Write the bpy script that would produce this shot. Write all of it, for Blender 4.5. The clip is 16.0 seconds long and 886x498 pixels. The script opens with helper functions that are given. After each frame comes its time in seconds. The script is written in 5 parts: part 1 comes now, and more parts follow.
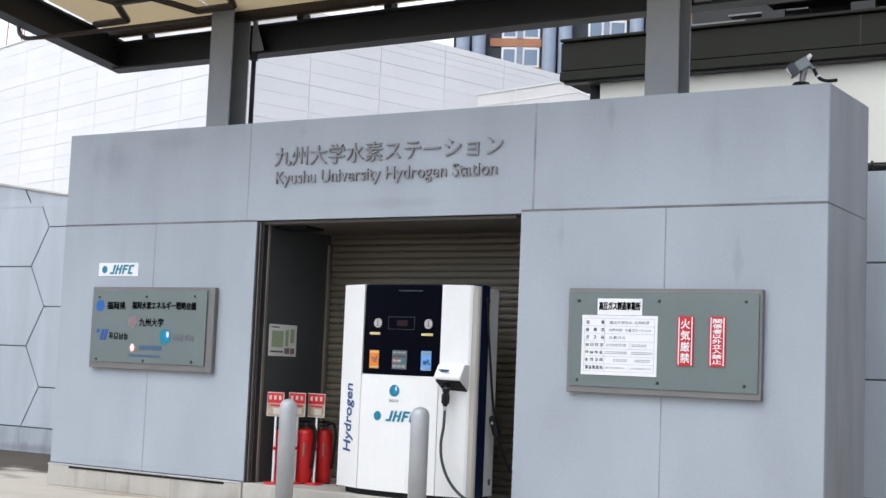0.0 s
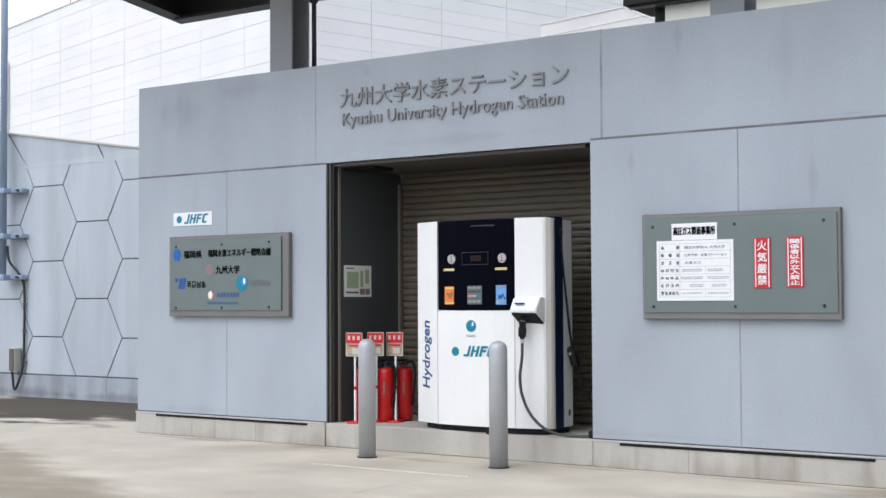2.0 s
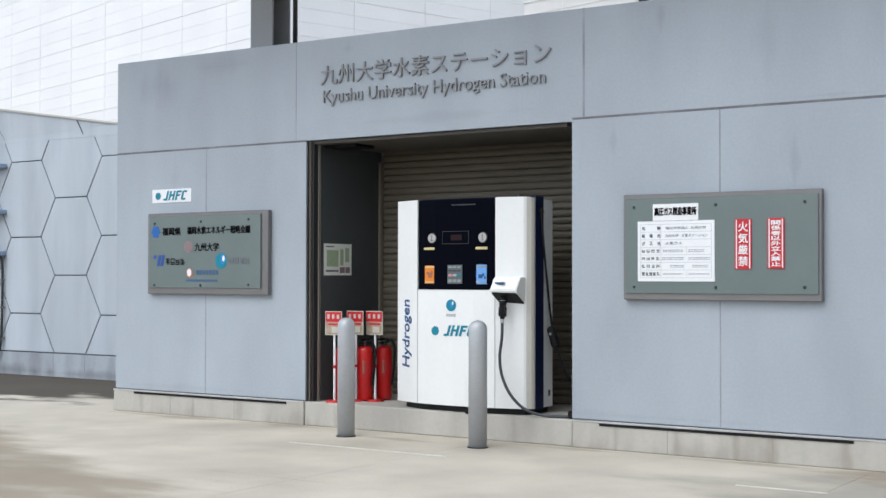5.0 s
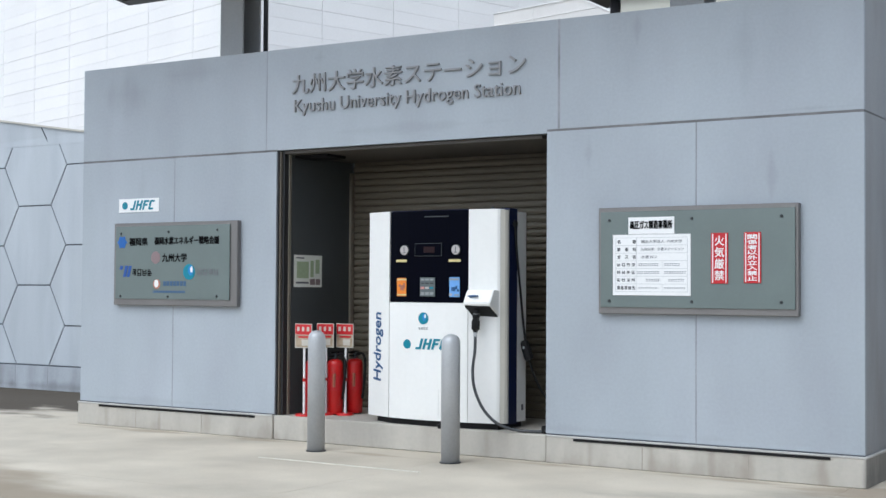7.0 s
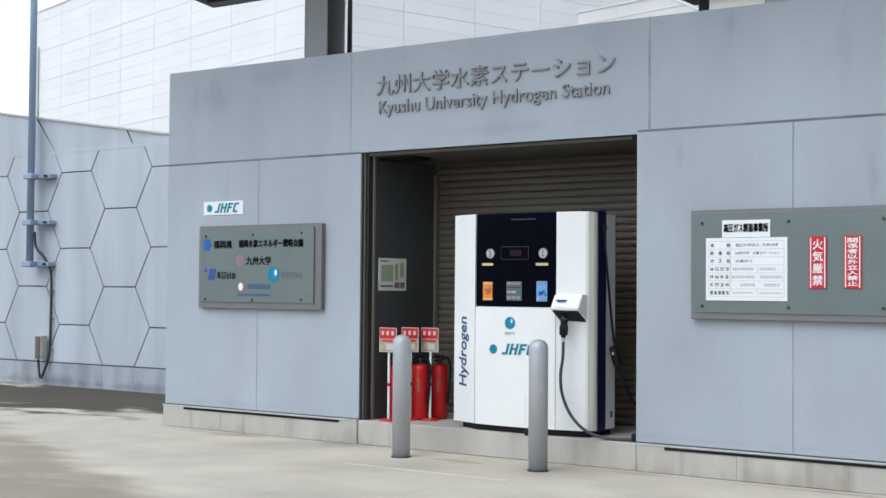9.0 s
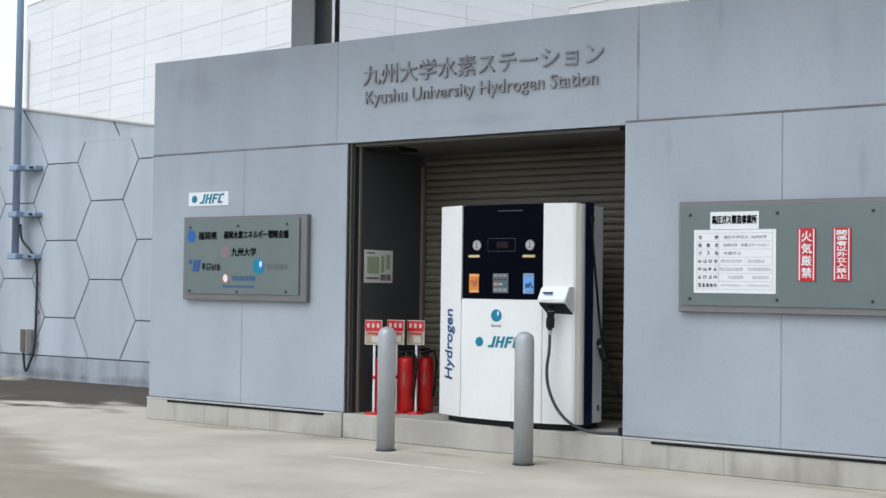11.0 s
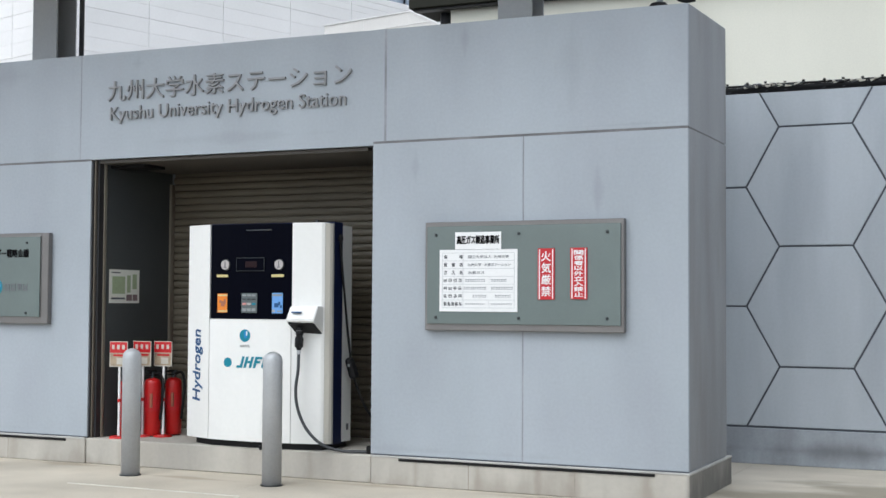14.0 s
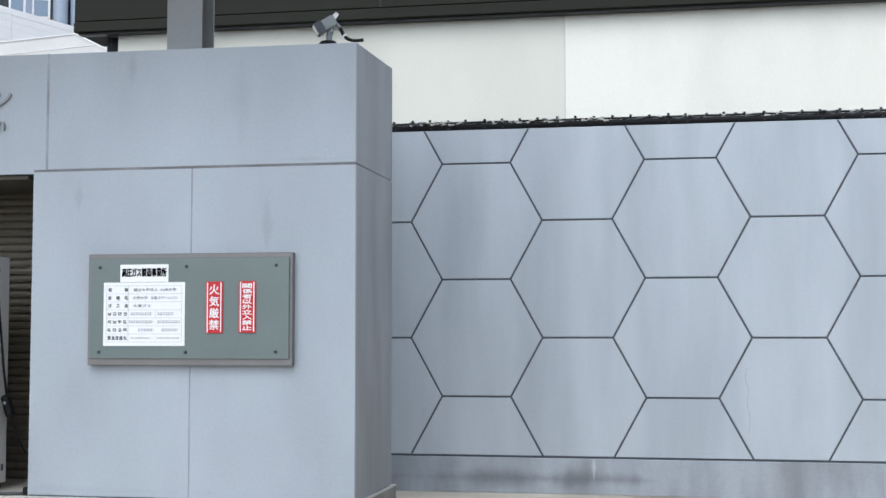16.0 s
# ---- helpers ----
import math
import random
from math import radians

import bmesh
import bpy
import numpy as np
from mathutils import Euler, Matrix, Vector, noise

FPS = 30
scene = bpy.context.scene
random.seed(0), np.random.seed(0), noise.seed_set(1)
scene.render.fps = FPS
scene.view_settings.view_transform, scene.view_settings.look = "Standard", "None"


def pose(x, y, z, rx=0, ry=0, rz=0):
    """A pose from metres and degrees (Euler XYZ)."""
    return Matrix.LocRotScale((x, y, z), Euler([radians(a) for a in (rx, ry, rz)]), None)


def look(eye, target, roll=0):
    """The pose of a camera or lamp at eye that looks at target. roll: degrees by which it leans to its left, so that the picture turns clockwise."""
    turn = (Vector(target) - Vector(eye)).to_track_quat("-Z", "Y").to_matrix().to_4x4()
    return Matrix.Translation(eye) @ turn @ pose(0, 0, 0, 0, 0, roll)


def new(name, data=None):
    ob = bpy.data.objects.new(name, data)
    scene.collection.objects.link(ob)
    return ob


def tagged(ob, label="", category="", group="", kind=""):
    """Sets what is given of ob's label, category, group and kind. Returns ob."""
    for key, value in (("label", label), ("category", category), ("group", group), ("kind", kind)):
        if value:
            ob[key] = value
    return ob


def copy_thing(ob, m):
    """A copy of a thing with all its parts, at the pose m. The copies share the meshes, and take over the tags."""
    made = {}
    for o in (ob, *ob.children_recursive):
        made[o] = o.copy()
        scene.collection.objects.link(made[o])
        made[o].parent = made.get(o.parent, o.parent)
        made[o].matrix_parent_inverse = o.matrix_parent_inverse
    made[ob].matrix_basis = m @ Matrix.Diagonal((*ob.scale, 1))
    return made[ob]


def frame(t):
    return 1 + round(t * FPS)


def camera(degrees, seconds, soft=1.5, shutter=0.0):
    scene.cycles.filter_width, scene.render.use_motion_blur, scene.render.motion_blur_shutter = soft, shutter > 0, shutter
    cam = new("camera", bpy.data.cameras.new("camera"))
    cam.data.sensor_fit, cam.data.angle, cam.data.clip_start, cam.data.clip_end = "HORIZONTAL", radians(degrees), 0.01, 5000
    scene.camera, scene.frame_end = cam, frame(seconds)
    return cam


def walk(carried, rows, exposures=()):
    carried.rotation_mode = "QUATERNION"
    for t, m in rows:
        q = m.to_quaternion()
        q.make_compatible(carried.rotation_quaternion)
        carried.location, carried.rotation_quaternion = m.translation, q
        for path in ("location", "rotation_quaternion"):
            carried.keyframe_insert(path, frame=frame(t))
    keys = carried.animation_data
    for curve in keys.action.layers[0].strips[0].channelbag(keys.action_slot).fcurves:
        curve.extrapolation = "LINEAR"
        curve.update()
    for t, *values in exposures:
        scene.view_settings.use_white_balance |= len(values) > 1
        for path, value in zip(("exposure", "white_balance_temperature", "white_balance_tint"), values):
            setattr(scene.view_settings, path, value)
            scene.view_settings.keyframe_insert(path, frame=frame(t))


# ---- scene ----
cam = camera(36.9, 16.0)
PATH = [
    (0, (9.407, -8.714, 1.232), (8.3736, -7.0105, 1.4067), 2.36),
    (0.5, (9.395, -8.725, 1.236), (8.3229, -7.0419, 1.3713), 0.83),
    (1, (9.401, -8.723, 1.226), (8.2989, -7.0579, 1.3295), -0.13),
    (1.5, (9.403, -8.709, 1.235), (8.2837, -7.0536, 1.3214), -0.32),
    (2, (9.404, -8.695, 1.232), (8.2774, -7.0442, 1.3074), -0.29),
    (2.5, (9.404, -8.683, 1.237), (8.2767, -7.0317, 1.2990), -0.27),
    (3, (9.403, -8.676, 1.225), (8.2778, -7.0240, 1.2780), -0.23),
    (3.5, (9.407, -8.667, 1.231), (8.2816, -7.0141, 1.2735), -0.23),
    (4, (9.409, -8.670, 1.218), (8.2866, -7.0152, 1.2584), -0.09),
    (6.5, (9.297, -8.585, 1.262), (8.2303, -6.8939, 1.3182), 0.27),
    (7, (9.265, -8.575, 1.254), (8.2055, -6.8800, 1.3129), 0.36),
    (7.5, (9.246, -8.556, 1.262), (8.1819, -6.8638, 1.3207), 0.32),
    (8, (9.216, -8.557, 1.273), (8.1312, -6.8780, 1.3312), 0.30),
    (8.5, (9.177, -8.564, 1.267), (8.0503, -6.9124, 1.3276), 0.43),
    (8.7, (9.143, -8.506, 1.285), (7.9939, -6.8700, 1.3431), 0.32),
    (10.8, (9.099, -8.373, 1.240), (7.9234, -6.7559, 1.2989), 0.73),
    (11, (9.108, -8.347, 1.234), (7.9579, -6.7117, 1.2900), 0.76),
    (11.5, (9.149, -8.378, 1.218), (8.0932, -6.6803, 1.2671), 0.98),
    (12, (9.235, -8.322, 1.268), (8.2647, -6.5739, 1.2990), 0.97),
    (12.5, (9.307, -8.262, 1.276), (8.4042, -6.4778, 1.2976), 0.88),
    (13, (9.297, -8.232, 1.282), (8.4059, -6.4421, 1.3200), 0.78),
    (13.5, (9.274, -8.237, 1.270), (8.3595, -6.4601, 1.3373), 0.43),
    (14, (9.201, -8.322, 1.262), (8.3608, -6.5093, 1.3450), 0.34),
    (14.5, (9.150, -8.337, 1.255), (8.4511, -6.4651, 1.3426), 0.35),
    (15, (9.162, -8.335, 1.278), (8.5917, -6.4200, 1.3552), 0.38),
    (15.5, (9.188, -8.356, 1.288), (8.7268, -6.4134, 1.3964), 0.28),
    (16, (9.226, -8.370, 1.292), (8.8557, -6.4090, 1.4194), -0.02),
]
walk(cam, [(t, look(eye, target, roll)) for t, eye, target, roll in PATH], [(0, 0.12, 5960, 10), (4.2, 0.07, 5970, 8), (6.3, 0.06, 5800, 6), (8.7, 0.03, 5800, 6), (10.8, -0.08, 5850, 6), (11.4, -0.06, 5920, 6), (12.5, 0.06, 6050, 6), (13.5, 0.08, 6060, 6), (15, 0.1, 5840, 7), (16, 0.19, 5810, 7)])

# ---- light ----
SUN_ELEV, SUN_ROT = radians(51), radians(188)
world = bpy.data.worlds.new("overcast_sky")
scene.world = world
world.use_nodes = True
wn, wl = world.node_tree.nodes, world.node_tree.links
sky = wn.new("ShaderNodeTexSky")
sky.sky_type, sky.sun_disc = "NISHITA", False
sky.sun_elevation, sky.sun_rotation = SUN_ELEV, SUN_ROT
sky.air_density, sky.dust_density, sky.ozone_density = 1.0, 3.0, 1.0
soften = wn.new("ShaderNodeHueSaturation")
soften.inputs["Saturation"].default_value = 0.38
soften.inputs["Value"].default_value = 1.4
wl.new(sky.outputs["Color"], soften.inputs["Color"])
cloud = wn.new("ShaderNodeMix")
cloud.data_type = "RGBA"
cloud.inputs["Factor"].default_value = 0.6
cloud.inputs[7].default_value = (7.05, 7.15, 7.4, 1)
wl.new(soften.outputs["Color"], cloud.inputs[6])
wl.new(cloud.outputs[2], wn["Background"].inputs["Color"])
wn["Background"].inputs["Strength"].default_value = 0.186
sun_data = bpy.data.lights.new("sun", "SUN")
sun_data.energy, sun_data.angle, sun_data.color = 0.75, radians(45), (1.0, 0.96, 0.9)
sun = new("sun", sun_data)
SUN_DIR = Vector((-0.2, -0.75, 0.98))
sun.matrix_world = look(SUN_DIR * 30, (0, 0, 0))


# ---- materials ----
def mat(name, base, rough=0.7, metal=0.0, big=0.0, big_scale=1.0, fine=0.0, fine_scale=60.0, bump=0.0, stretch=(1, 1, 1), alt=None, alt_amount=0.0, alt_scale=2.0, rnd=0.0, spec=0.5):
    """A node material: base colour with variation at two scales, patches of a second colour, and fine relief."""
    m = bpy.data.materials.new(name)
    m.use_nodes = True
    n, l = m.node_tree.nodes, m.node_tree.links
    b = n["Principled BSDF"]
    b.inputs["Roughness"].default_value, b.inputs["Metallic"].default_value = rough, metal
    b.inputs["Specular IOR Level"].default_value = spec
    co = n.new("ShaderNodeTexCoord")
    mp = n.new("ShaderNodeMapping")
    mp.inputs["Scale"].default_value = stretch
    l.new(co.outputs["Object"], mp.inputs["Vector"])

    def noise_tex(scale, detail=4.0, vec=mp):
        t = n.new("ShaderNodeTexNoise")
        t.inputs["Scale"].default_value, t.inputs["Detail"].default_value = scale, detail
        l.new(vec.outputs[0], t.inputs["Vector"])
        return t

    rgb = n.new("ShaderNodeRGB")
    rgb.outputs[0].default_value = (*base, 1)
    col = rgb.outputs[0]
    if alt:
        t = noise_tex(alt_scale, 6)
        r = n.new("ShaderNodeMapRange")
        r.inputs["From Min"].default_value, r.inputs["From Max"].default_value = 0.45, 0.75
        r.inputs["To Max"].default_value = alt_amount
        l.new(t.outputs["Fac"], r.inputs["Value"])
        mx = n.new("ShaderNodeMix")
        mx.data_type = "RGBA"
        mx.inputs["B"].default_value = (*alt, 1)
        mx.inputs[7].default_value = (*alt, 1)
        l.new(col, mx.inputs[6])
        l.new(r.outputs[0], mx.inputs["Factor"])
        col = mx.outputs[2]
    fac = None
    for amount, scale, detail, vec in ((big, big_scale, 5, mp), (fine, fine_scale, 3, co)):
        if not amount:
            continue
        t = n.new("ShaderNodeTexNoise")
        t.inputs["Scale"].default_value, t.inputs["Detail"].default_value = scale, detail
        l.new(vec.outputs[0] if vec is mp else co.outputs["Object"], t.inputs["Vector"])
        r = n.new("ShaderNodeMapRange")
        r.inputs["From Min"].default_value, r.inputs["From Max"].default_value = 0.25, 0.75
        r.inputs["To Min"].default_value, r.inputs["To Max"].default_value = 1 - amount, 1 + amount
        l.new(t.outputs["Fac"], r.inputs["Value"])
        if fac is None:
            fac = r.outputs[0]
        else:
            mu = n.new("ShaderNodeMath")
            mu.operation = "MULTIPLY"
            l.new(fac, mu.inputs[0]), l.new(r.outputs[0], mu.inputs[1])
            fac = mu.outputs[0]
    if rnd:
        oi = n.new("ShaderNodeObjectInfo")
        r = n.new("ShaderNodeMapRange")
        r.inputs["To Min"].default_value, r.inputs["To Max"].default_value = 1 - rnd, 1 + rnd
        l.new(oi.outputs["Random"], r.inputs["Value"])
        if fac is None:
            fac = r.outputs[0]
        else:
            mu = n.new("ShaderNodeMath")
            mu.operation = "MULTIPLY"
            l.new(fac, mu.inputs[0]), l.new(r.outputs[0], mu.inputs[1])
            fac = mu.outputs[0]
    if fac is not None:
        vm = n.new("ShaderNodeVectorMath")
        vm.operation = "SCALE"
        l.new(col, vm.inputs[0]), l.new(fac, vm.inputs["Scale"])
        col = vm.outputs[0]
    l.new(col, b.inputs["Base Color"])
    if bump:
        t = n.new("ShaderNodeTexNoise")
        t.inputs["Scale"].default_value, t.inputs["Detail"].default_value = fine_scale * 1.5, 5
        l.new(co.outputs["Object"], t.inputs["Vector"])
        bp = n.new("ShaderNodeBump")
        bp.inputs["Strength"].default_value, bp.inputs["Distance"].default_value = bump, 0.004
        l.new(t.outputs["Fac"], bp.inputs["Height"])
        l.new(bp.outputs[0], b.inputs["Normal"])
    return m


M = dict(
    panel=mat("smooth_concrete_panel", (0.355, 0.388, 0.425), 0.75, big=0.09, big_scale=1.1, fine=0.035, fine_scale=45, bump=0.12, stretch=(1.3, 1.3, 0.6), alt=(0.29, 0.30, 0.34), alt_amount=0.34, alt_scale=1.5, rnd=0.02),
    # end faces: brown grime, plus a darker base that stands in for shade
    panel_end=mat("grimy_shaded_concrete_panel", (0.275, 0.282, 0.295), 0.8, big=0.12, big_scale=1.3, fine=0.04, fine_scale=45, bump=0.12, stretch=(2, 2, 0.5), alt=(0.19, 0.18, 0.172), alt_amount=0.75, alt_scale=1.2),
    hexpanel=mat("hexagon_concrete_panel", (0.43, 0.463, 0.50), 0.75, big=0.10, big_scale=1.2, fine=0.03, fine_scale=45, bump=0.12, stretch=(2.2, 2.2, 0.4), alt=(0.28, 0.305, 0.35), alt_amount=0.4, alt_scale=1.4, rnd=0.03),
    seam=mat("filled_seam", (0.27, 0.28, 0.30), 0.9, big=0.3, big_scale=2.5, fine=0.1, fine_scale=30),
    seamdark=mat("grimy_seam", (0.17, 0.168, 0.172), 0.9, big=0.4, big_scale=3.0, fine=0.15, fine_scale=20),
    plinthjoint=mat("brown_plinth_joint", (0.31, 0.28, 0.24), 0.9, big=0.2, big_scale=6),
    # darker copy of the cream render, for the shaded left stretch
    cream_old=mat("shaded_cream_render", (0.71, 0.69, 0.60), 0.85, big=0.06, big_scale=0.8, fine=0.03, stretch=(1, 1, 0.4), alt=(0.56, 0.54, 0.47), alt_amount=0.6, alt_scale=0.6),
    board_beige=mat("faded_beige_print", (0.34, 0.27, 0.19), 0.6, big=0.3, big_scale=25, fine=0.1),
    rulegrey=mat("pale_printed_rule", (0.52, 0.53, 0.54), 0.6, fine=0.05),
    smallprint=mat("faded_small_print", (0.25, 0.26, 0.28), 0.6, big=0.3, big_scale=40),
    dullblue=mat("dull_blue_print", (0.035, 0.085, 0.17), 0.5, fine=0.1),
    deepblue=mat("deep_blue_emblem", (0.01, 0.10, 0.36), 0.5, fine=0.1),
    rust=mat("faded_orange_emblem", (0.36, 0.13, 0.08), 0.5, fine=0.1),
    joint=mat("dark_joint", (0.08, 0.088, 0.102), 0.9, fine=0.15, fine_scale=30),
    plinth=mat("weathered_plinth_concrete", (0.44, 0.415, 0.37), 0.85, big=0.12, big_scale=1.6, fine=0.035, fine_scale=35, bump=0.15, stretch=(2, 2, 0.6), alt=(0.34, 0.31, 0.27), alt_amount=0.7, alt_scale=1.5),
    plinthcap=mat("worn_plinth_edge", (0.44, 0.43, 0.41), 0.8, big=0.15, big_scale=4, fine=0.06, alt=(0.33, 0.31, 0.28), alt_amount=0.6, alt_scale=3),
    lowclad=mat("warm_white_render", (0.66, 0.635, 0.61), 0.7, big=0.05, big_scale=1.5, fine=0.03, fine_scale=30),
    base=mat("wall_base_concrete", (0.35, 0.375, 0.41), 0.85, big=0.14, big_scale=2.0, fine=0.05, fine_scale=50, bump=0.2, stretch=(2, 2, 0.5), alt=(0.14, 0.14, 0.145), alt_amount=0.8, alt_scale=0.9),
    apron=mat("pale_concrete_paving", (0.53, 0.48, 0.40), 0.85, big=0.17, big_scale=1.1, fine=0.06, fine_scale=70, bump=0.3, alt=(0.41, 0.365, 0.30), alt_amount=0.7, alt_scale=0.8, spec=0.1),
    asphalt=mat("worn_asphalt", (0.16, 0.145, 0.125), 0.9, big=0.2, big_scale=0.5, fine=0.3, fine_scale=90, bump=0.6, alt=(0.27, 0.25, 0.21), alt_amount=0.6, alt_scale=0.7, spec=0.1),
    white=mat("white_enamel", (0.77, 0.765, 0.745), 0.35, big=0.03, big_scale=2, fine=0.015, fine_scale=30),
    # cream, lowered to carry the shade on the dispenser's side strip
    cream=mat("darkened_cream", (0.50, 0.475, 0.42), 0.45, big=0.05, big_scale=3, fine=0.03),
    navy=mat("navy_gloss", (0.006, 0.011, 0.045), 0.35, fine=0.1, spec=0.3),
    black=mat("black_gloss_panel", (0.0012, 0.0016, 0.005), 0.3, fine=0.1, spec=0.03),
    rubber=mat("black_rubber", (0.008, 0.008, 0.009), 0.6, spec=0.2, fine=0.15, fine_scale=80),
    hose=mat("dark_grey_hose", (0.04, 0.043, 0.048), 0.45, fine=0.1, fine_scale=80),
    red=mat("red_enamel", (0.48, 0.008, 0.008), 0.3, big=0.08, big_scale=6),
    signred=mat("sign_red", (0.48, 0.010, 0.016), 0.4, fine=0.04),
    signwhite=mat("sign_white", (0.78, 0.78, 0.78), 0.45, fine=0.03),
    ink=mat("black_ink", (0.004, 0.004, 0.005), 0.85, fine=0.1, spec=0.05),
    faded=mat("faded_road_paint", (0.58, 0.555, 0.49), 0.8, big=0.2, big_scale=6, fine=0.1),
    greyink=mat("grey_ink", (0.13, 0.135, 0.145), 0.7, fine=0.1, spec=0.1),
    steel=mat("brushed_steel_frame", (0.20, 0.19, 0.185), 0.42, metal=0.6, big=0.08, big_scale=3, fine=0.06, fine_scale=80),
    plate=mat("frosted_glass_plate", (0.135, 0.165, 0.16), 0.2, big=0.06, big_scale=2.5, fine=0.02),
    bolt=mat("dark_bolt", (0.06, 0.065, 0.07), 0.35, metal=0.8, fine=0.1),
    letter=mat("grey_metal_letter", (0.27, 0.272, 0.28), 0.6, metal=0.0, spec=0.2, big=0.08, big_scale=8),
    bollard=mat("galvanised_bollard", (0.42, 0.43, 0.445), 0.45, metal=0.3, big=0.08, big_scale=4, fine=0.05, fine_scale=60),
    # shutter and inner are set darker to stand in for the bay's depth
    shutter=mat("shaded_beige_slat", (0.155, 0.132, 0.098), 0.5, metal=0.1, big=0.06, big_scale=2, fine=0.04, rnd=0.03),
    inner=mat("shaded_olive_grey_wall", (0.06, 0.065, 0.067), 0.35, spec=0.3, big=0.10, big_scale=2, fine=0.05),
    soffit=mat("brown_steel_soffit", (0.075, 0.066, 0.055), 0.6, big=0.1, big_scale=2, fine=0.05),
    railpale=mat("pale_bronze_strip", (0.27, 0.235, 0.19), 0.4, metal=0.4, big=0.05, big_scale=3),
    guide=mat("bronze_guide_rail", (0.15, 0.13, 0.105), 0.4, metal=0.5, big=0.05, big_scale=3),
    column=mat("grey_painted_steel", (0.30, 0.31, 0.32), 0.5, metal=0.15, big=0.06, big_scale=2, fine=0.04),
    beam=mat("dark_painted_steel", (0.02, 0.019, 0.019), 0.5, metal=0.15, big=0.15, big_scale=2, fine=0.08),
    drainpipe=mat("brown_drainpipe", (0.035, 0.024, 0.018), 0.5, fine=0.1),
    pipe=mat("black_downpipe", (0.02, 0.02, 0.023), 0.45, fine=0.1),
    # olive metal, its base lowered in place of shade from a roof above
    fascia=mat("shaded_olive_fascia", (0.024, 0.024, 0.0185), 0.7, metal=0.0, spec=0.12, big=0.1, big_scale=1.0, fine=0.05),
    creamwall=mat("cream_rendered_wall", (0.86, 0.83, 0.735), 0.85, big=0.05, big_scale=0.8, fine=0.03, stretch=(1, 1, 0.4), alt=(0.60, 0.575, 0.50), alt_amount=0.6, alt_scale=0.6),
    whitewall=mat("white_cladding_panel", (0.82, 0.80, 0.79), 0.6, big=0.03, big_scale=0.6, fine=0.02, fine_scale=20, rnd=0.02),
    cladjoint=mat("cladding_joint", (0.72, 0.70, 0.68), 0.8, fine=0.1),
    blue=mat("logo_blue", (0.006, 0.06, 0.27), 0.4, fine=0.05),
    teal=mat("logo_teal", (0.0, 0.19, 0.27), 0.4, fine=0.05),
    cyan=mat("logo_cyan", (0.015, 0.21, 0.50), 0.4, fine=0.05),
    bluetext=mat("blue_lettering", (0.006, 0.065, 0.19), 0.4, fine=0.05),
    pink=mat("logo_dusty_pink", (0.21, 0.15, 0.155), 0.4, fine=0.05),
    orange=mat("orange_sticker", (0.72, 0.21, 0.012), 0.45, fine=0.05),
    sky_sticker=mat("pale_blue_sticker", (0.14, 0.33, 0.68), 0.45, fine=0.05),
    grey_keys=mat("grey_keypad", (0.10, 0.12, 0.125), 0.5, fine=0.08),
    keys=mat("pale_key", (0.26, 0.28, 0.28), 0.5, fine=0.08),
    yellow=mat("pale_yellow_label", (0.62, 0.52, 0.24), 0.5, fine=0.05),
    green=mat("map_green", (0.36, 0.43, 0.27), 0.6, fine=0.1, fine_scale=40),
    paper=mat("poster_paper", (0.74, 0.74, 0.68), 0.6, fine=0.03),
    pole=mat("blue_grey_pole", (0.27, 0.34, 0.45), 0.4, metal=0.2, big=0.06, big_scale=3),
    brick=mat("orange_brick_cladding", (0.42, 0.19, 0.10), 0.8, big=0.1, big_scale=1, fine=0.1, fine_scale=10),
    fardark=mat("dark_recess_wall", (0.035, 0.04, 0.05), 0.7, big=0.1, big_scale=0.4, fine=0.05, fine_scale=4),
    farsteel=mat("pale_steel_column", (0.24, 0.28, 0.35), 0.5, big=0.06, big_scale=1),
    towered=mat("haze_paled_red", (0.62, 0.26, 0.24), 0.6, fine=0.1),
    floodlight=mat("grey_cast_metal", (0.22, 0.235, 0.24), 0.45, metal=0.5, big=0.1, big_scale=12),
)


def stain(m, build, colour, amount, upright=False, scale=0.9, stretch=(0.6, 1.6, 1)):
    """Lays a stain with a ragged outline over a material; build gives the distance inside it from x, y and noise."""
    n, l = m.node_tree.nodes, m.node_tree.links
    b = n["Principled BSDF"]
    src = b.inputs["Base Color"].links[0].from_socket
    co = n.new("ShaderNodeTexCoord")
    sep = n.new("ShaderNodeSeparateXYZ")
    l.new(co.outputs["Object"], sep.inputs[0])
    tx = n.new("ShaderNodeTexNoise")
    tx.inputs["Scale"].default_value, tx.inputs["Detail"].default_value = scale, 6
    mpn = n.new("ShaderNodeMapping")
    mpn.inputs["Scale"].default_value = stretch
    l.new(co.outputs["Object"], mpn.inputs[0]), l.new(mpn.outputs[0], tx.inputs["Vector"])

    def op(kind, a, c):
        k = n.new("ShaderNodeMath")
        k.operation = kind
        for i, v in enumerate((a, c)):
            if isinstance(v, (int, float)):
                k.inputs[i].default_value = v
            else:
                l.new(v, k.inputs[i])
        return k.outputs[0]

    inside = build(op, sep.outputs[0], sep.outputs[2 if upright else 1], tx.outputs["Fac"])
    r = n.new("ShaderNodeMapRange")
    r.interpolation_type = "SMOOTHSTEP"
    r.inputs["From Min"].default_value, r.inputs["From Max"].default_value, r.inputs["To Max"].default_value = 0.0, 1.0, amount
    l.new(inside, r.inputs["Value"])
    mx = n.new("ShaderNodeMix")
    mx.data_type = "RGBA"
    mx.inputs[7].default_value = (*colour, 1)
    l.new(r.outputs[0], mx.inputs["Factor"]), l.new(src, mx.inputs[6])
    l.new(mx.outputs[2], b.inputs["Base Color"])


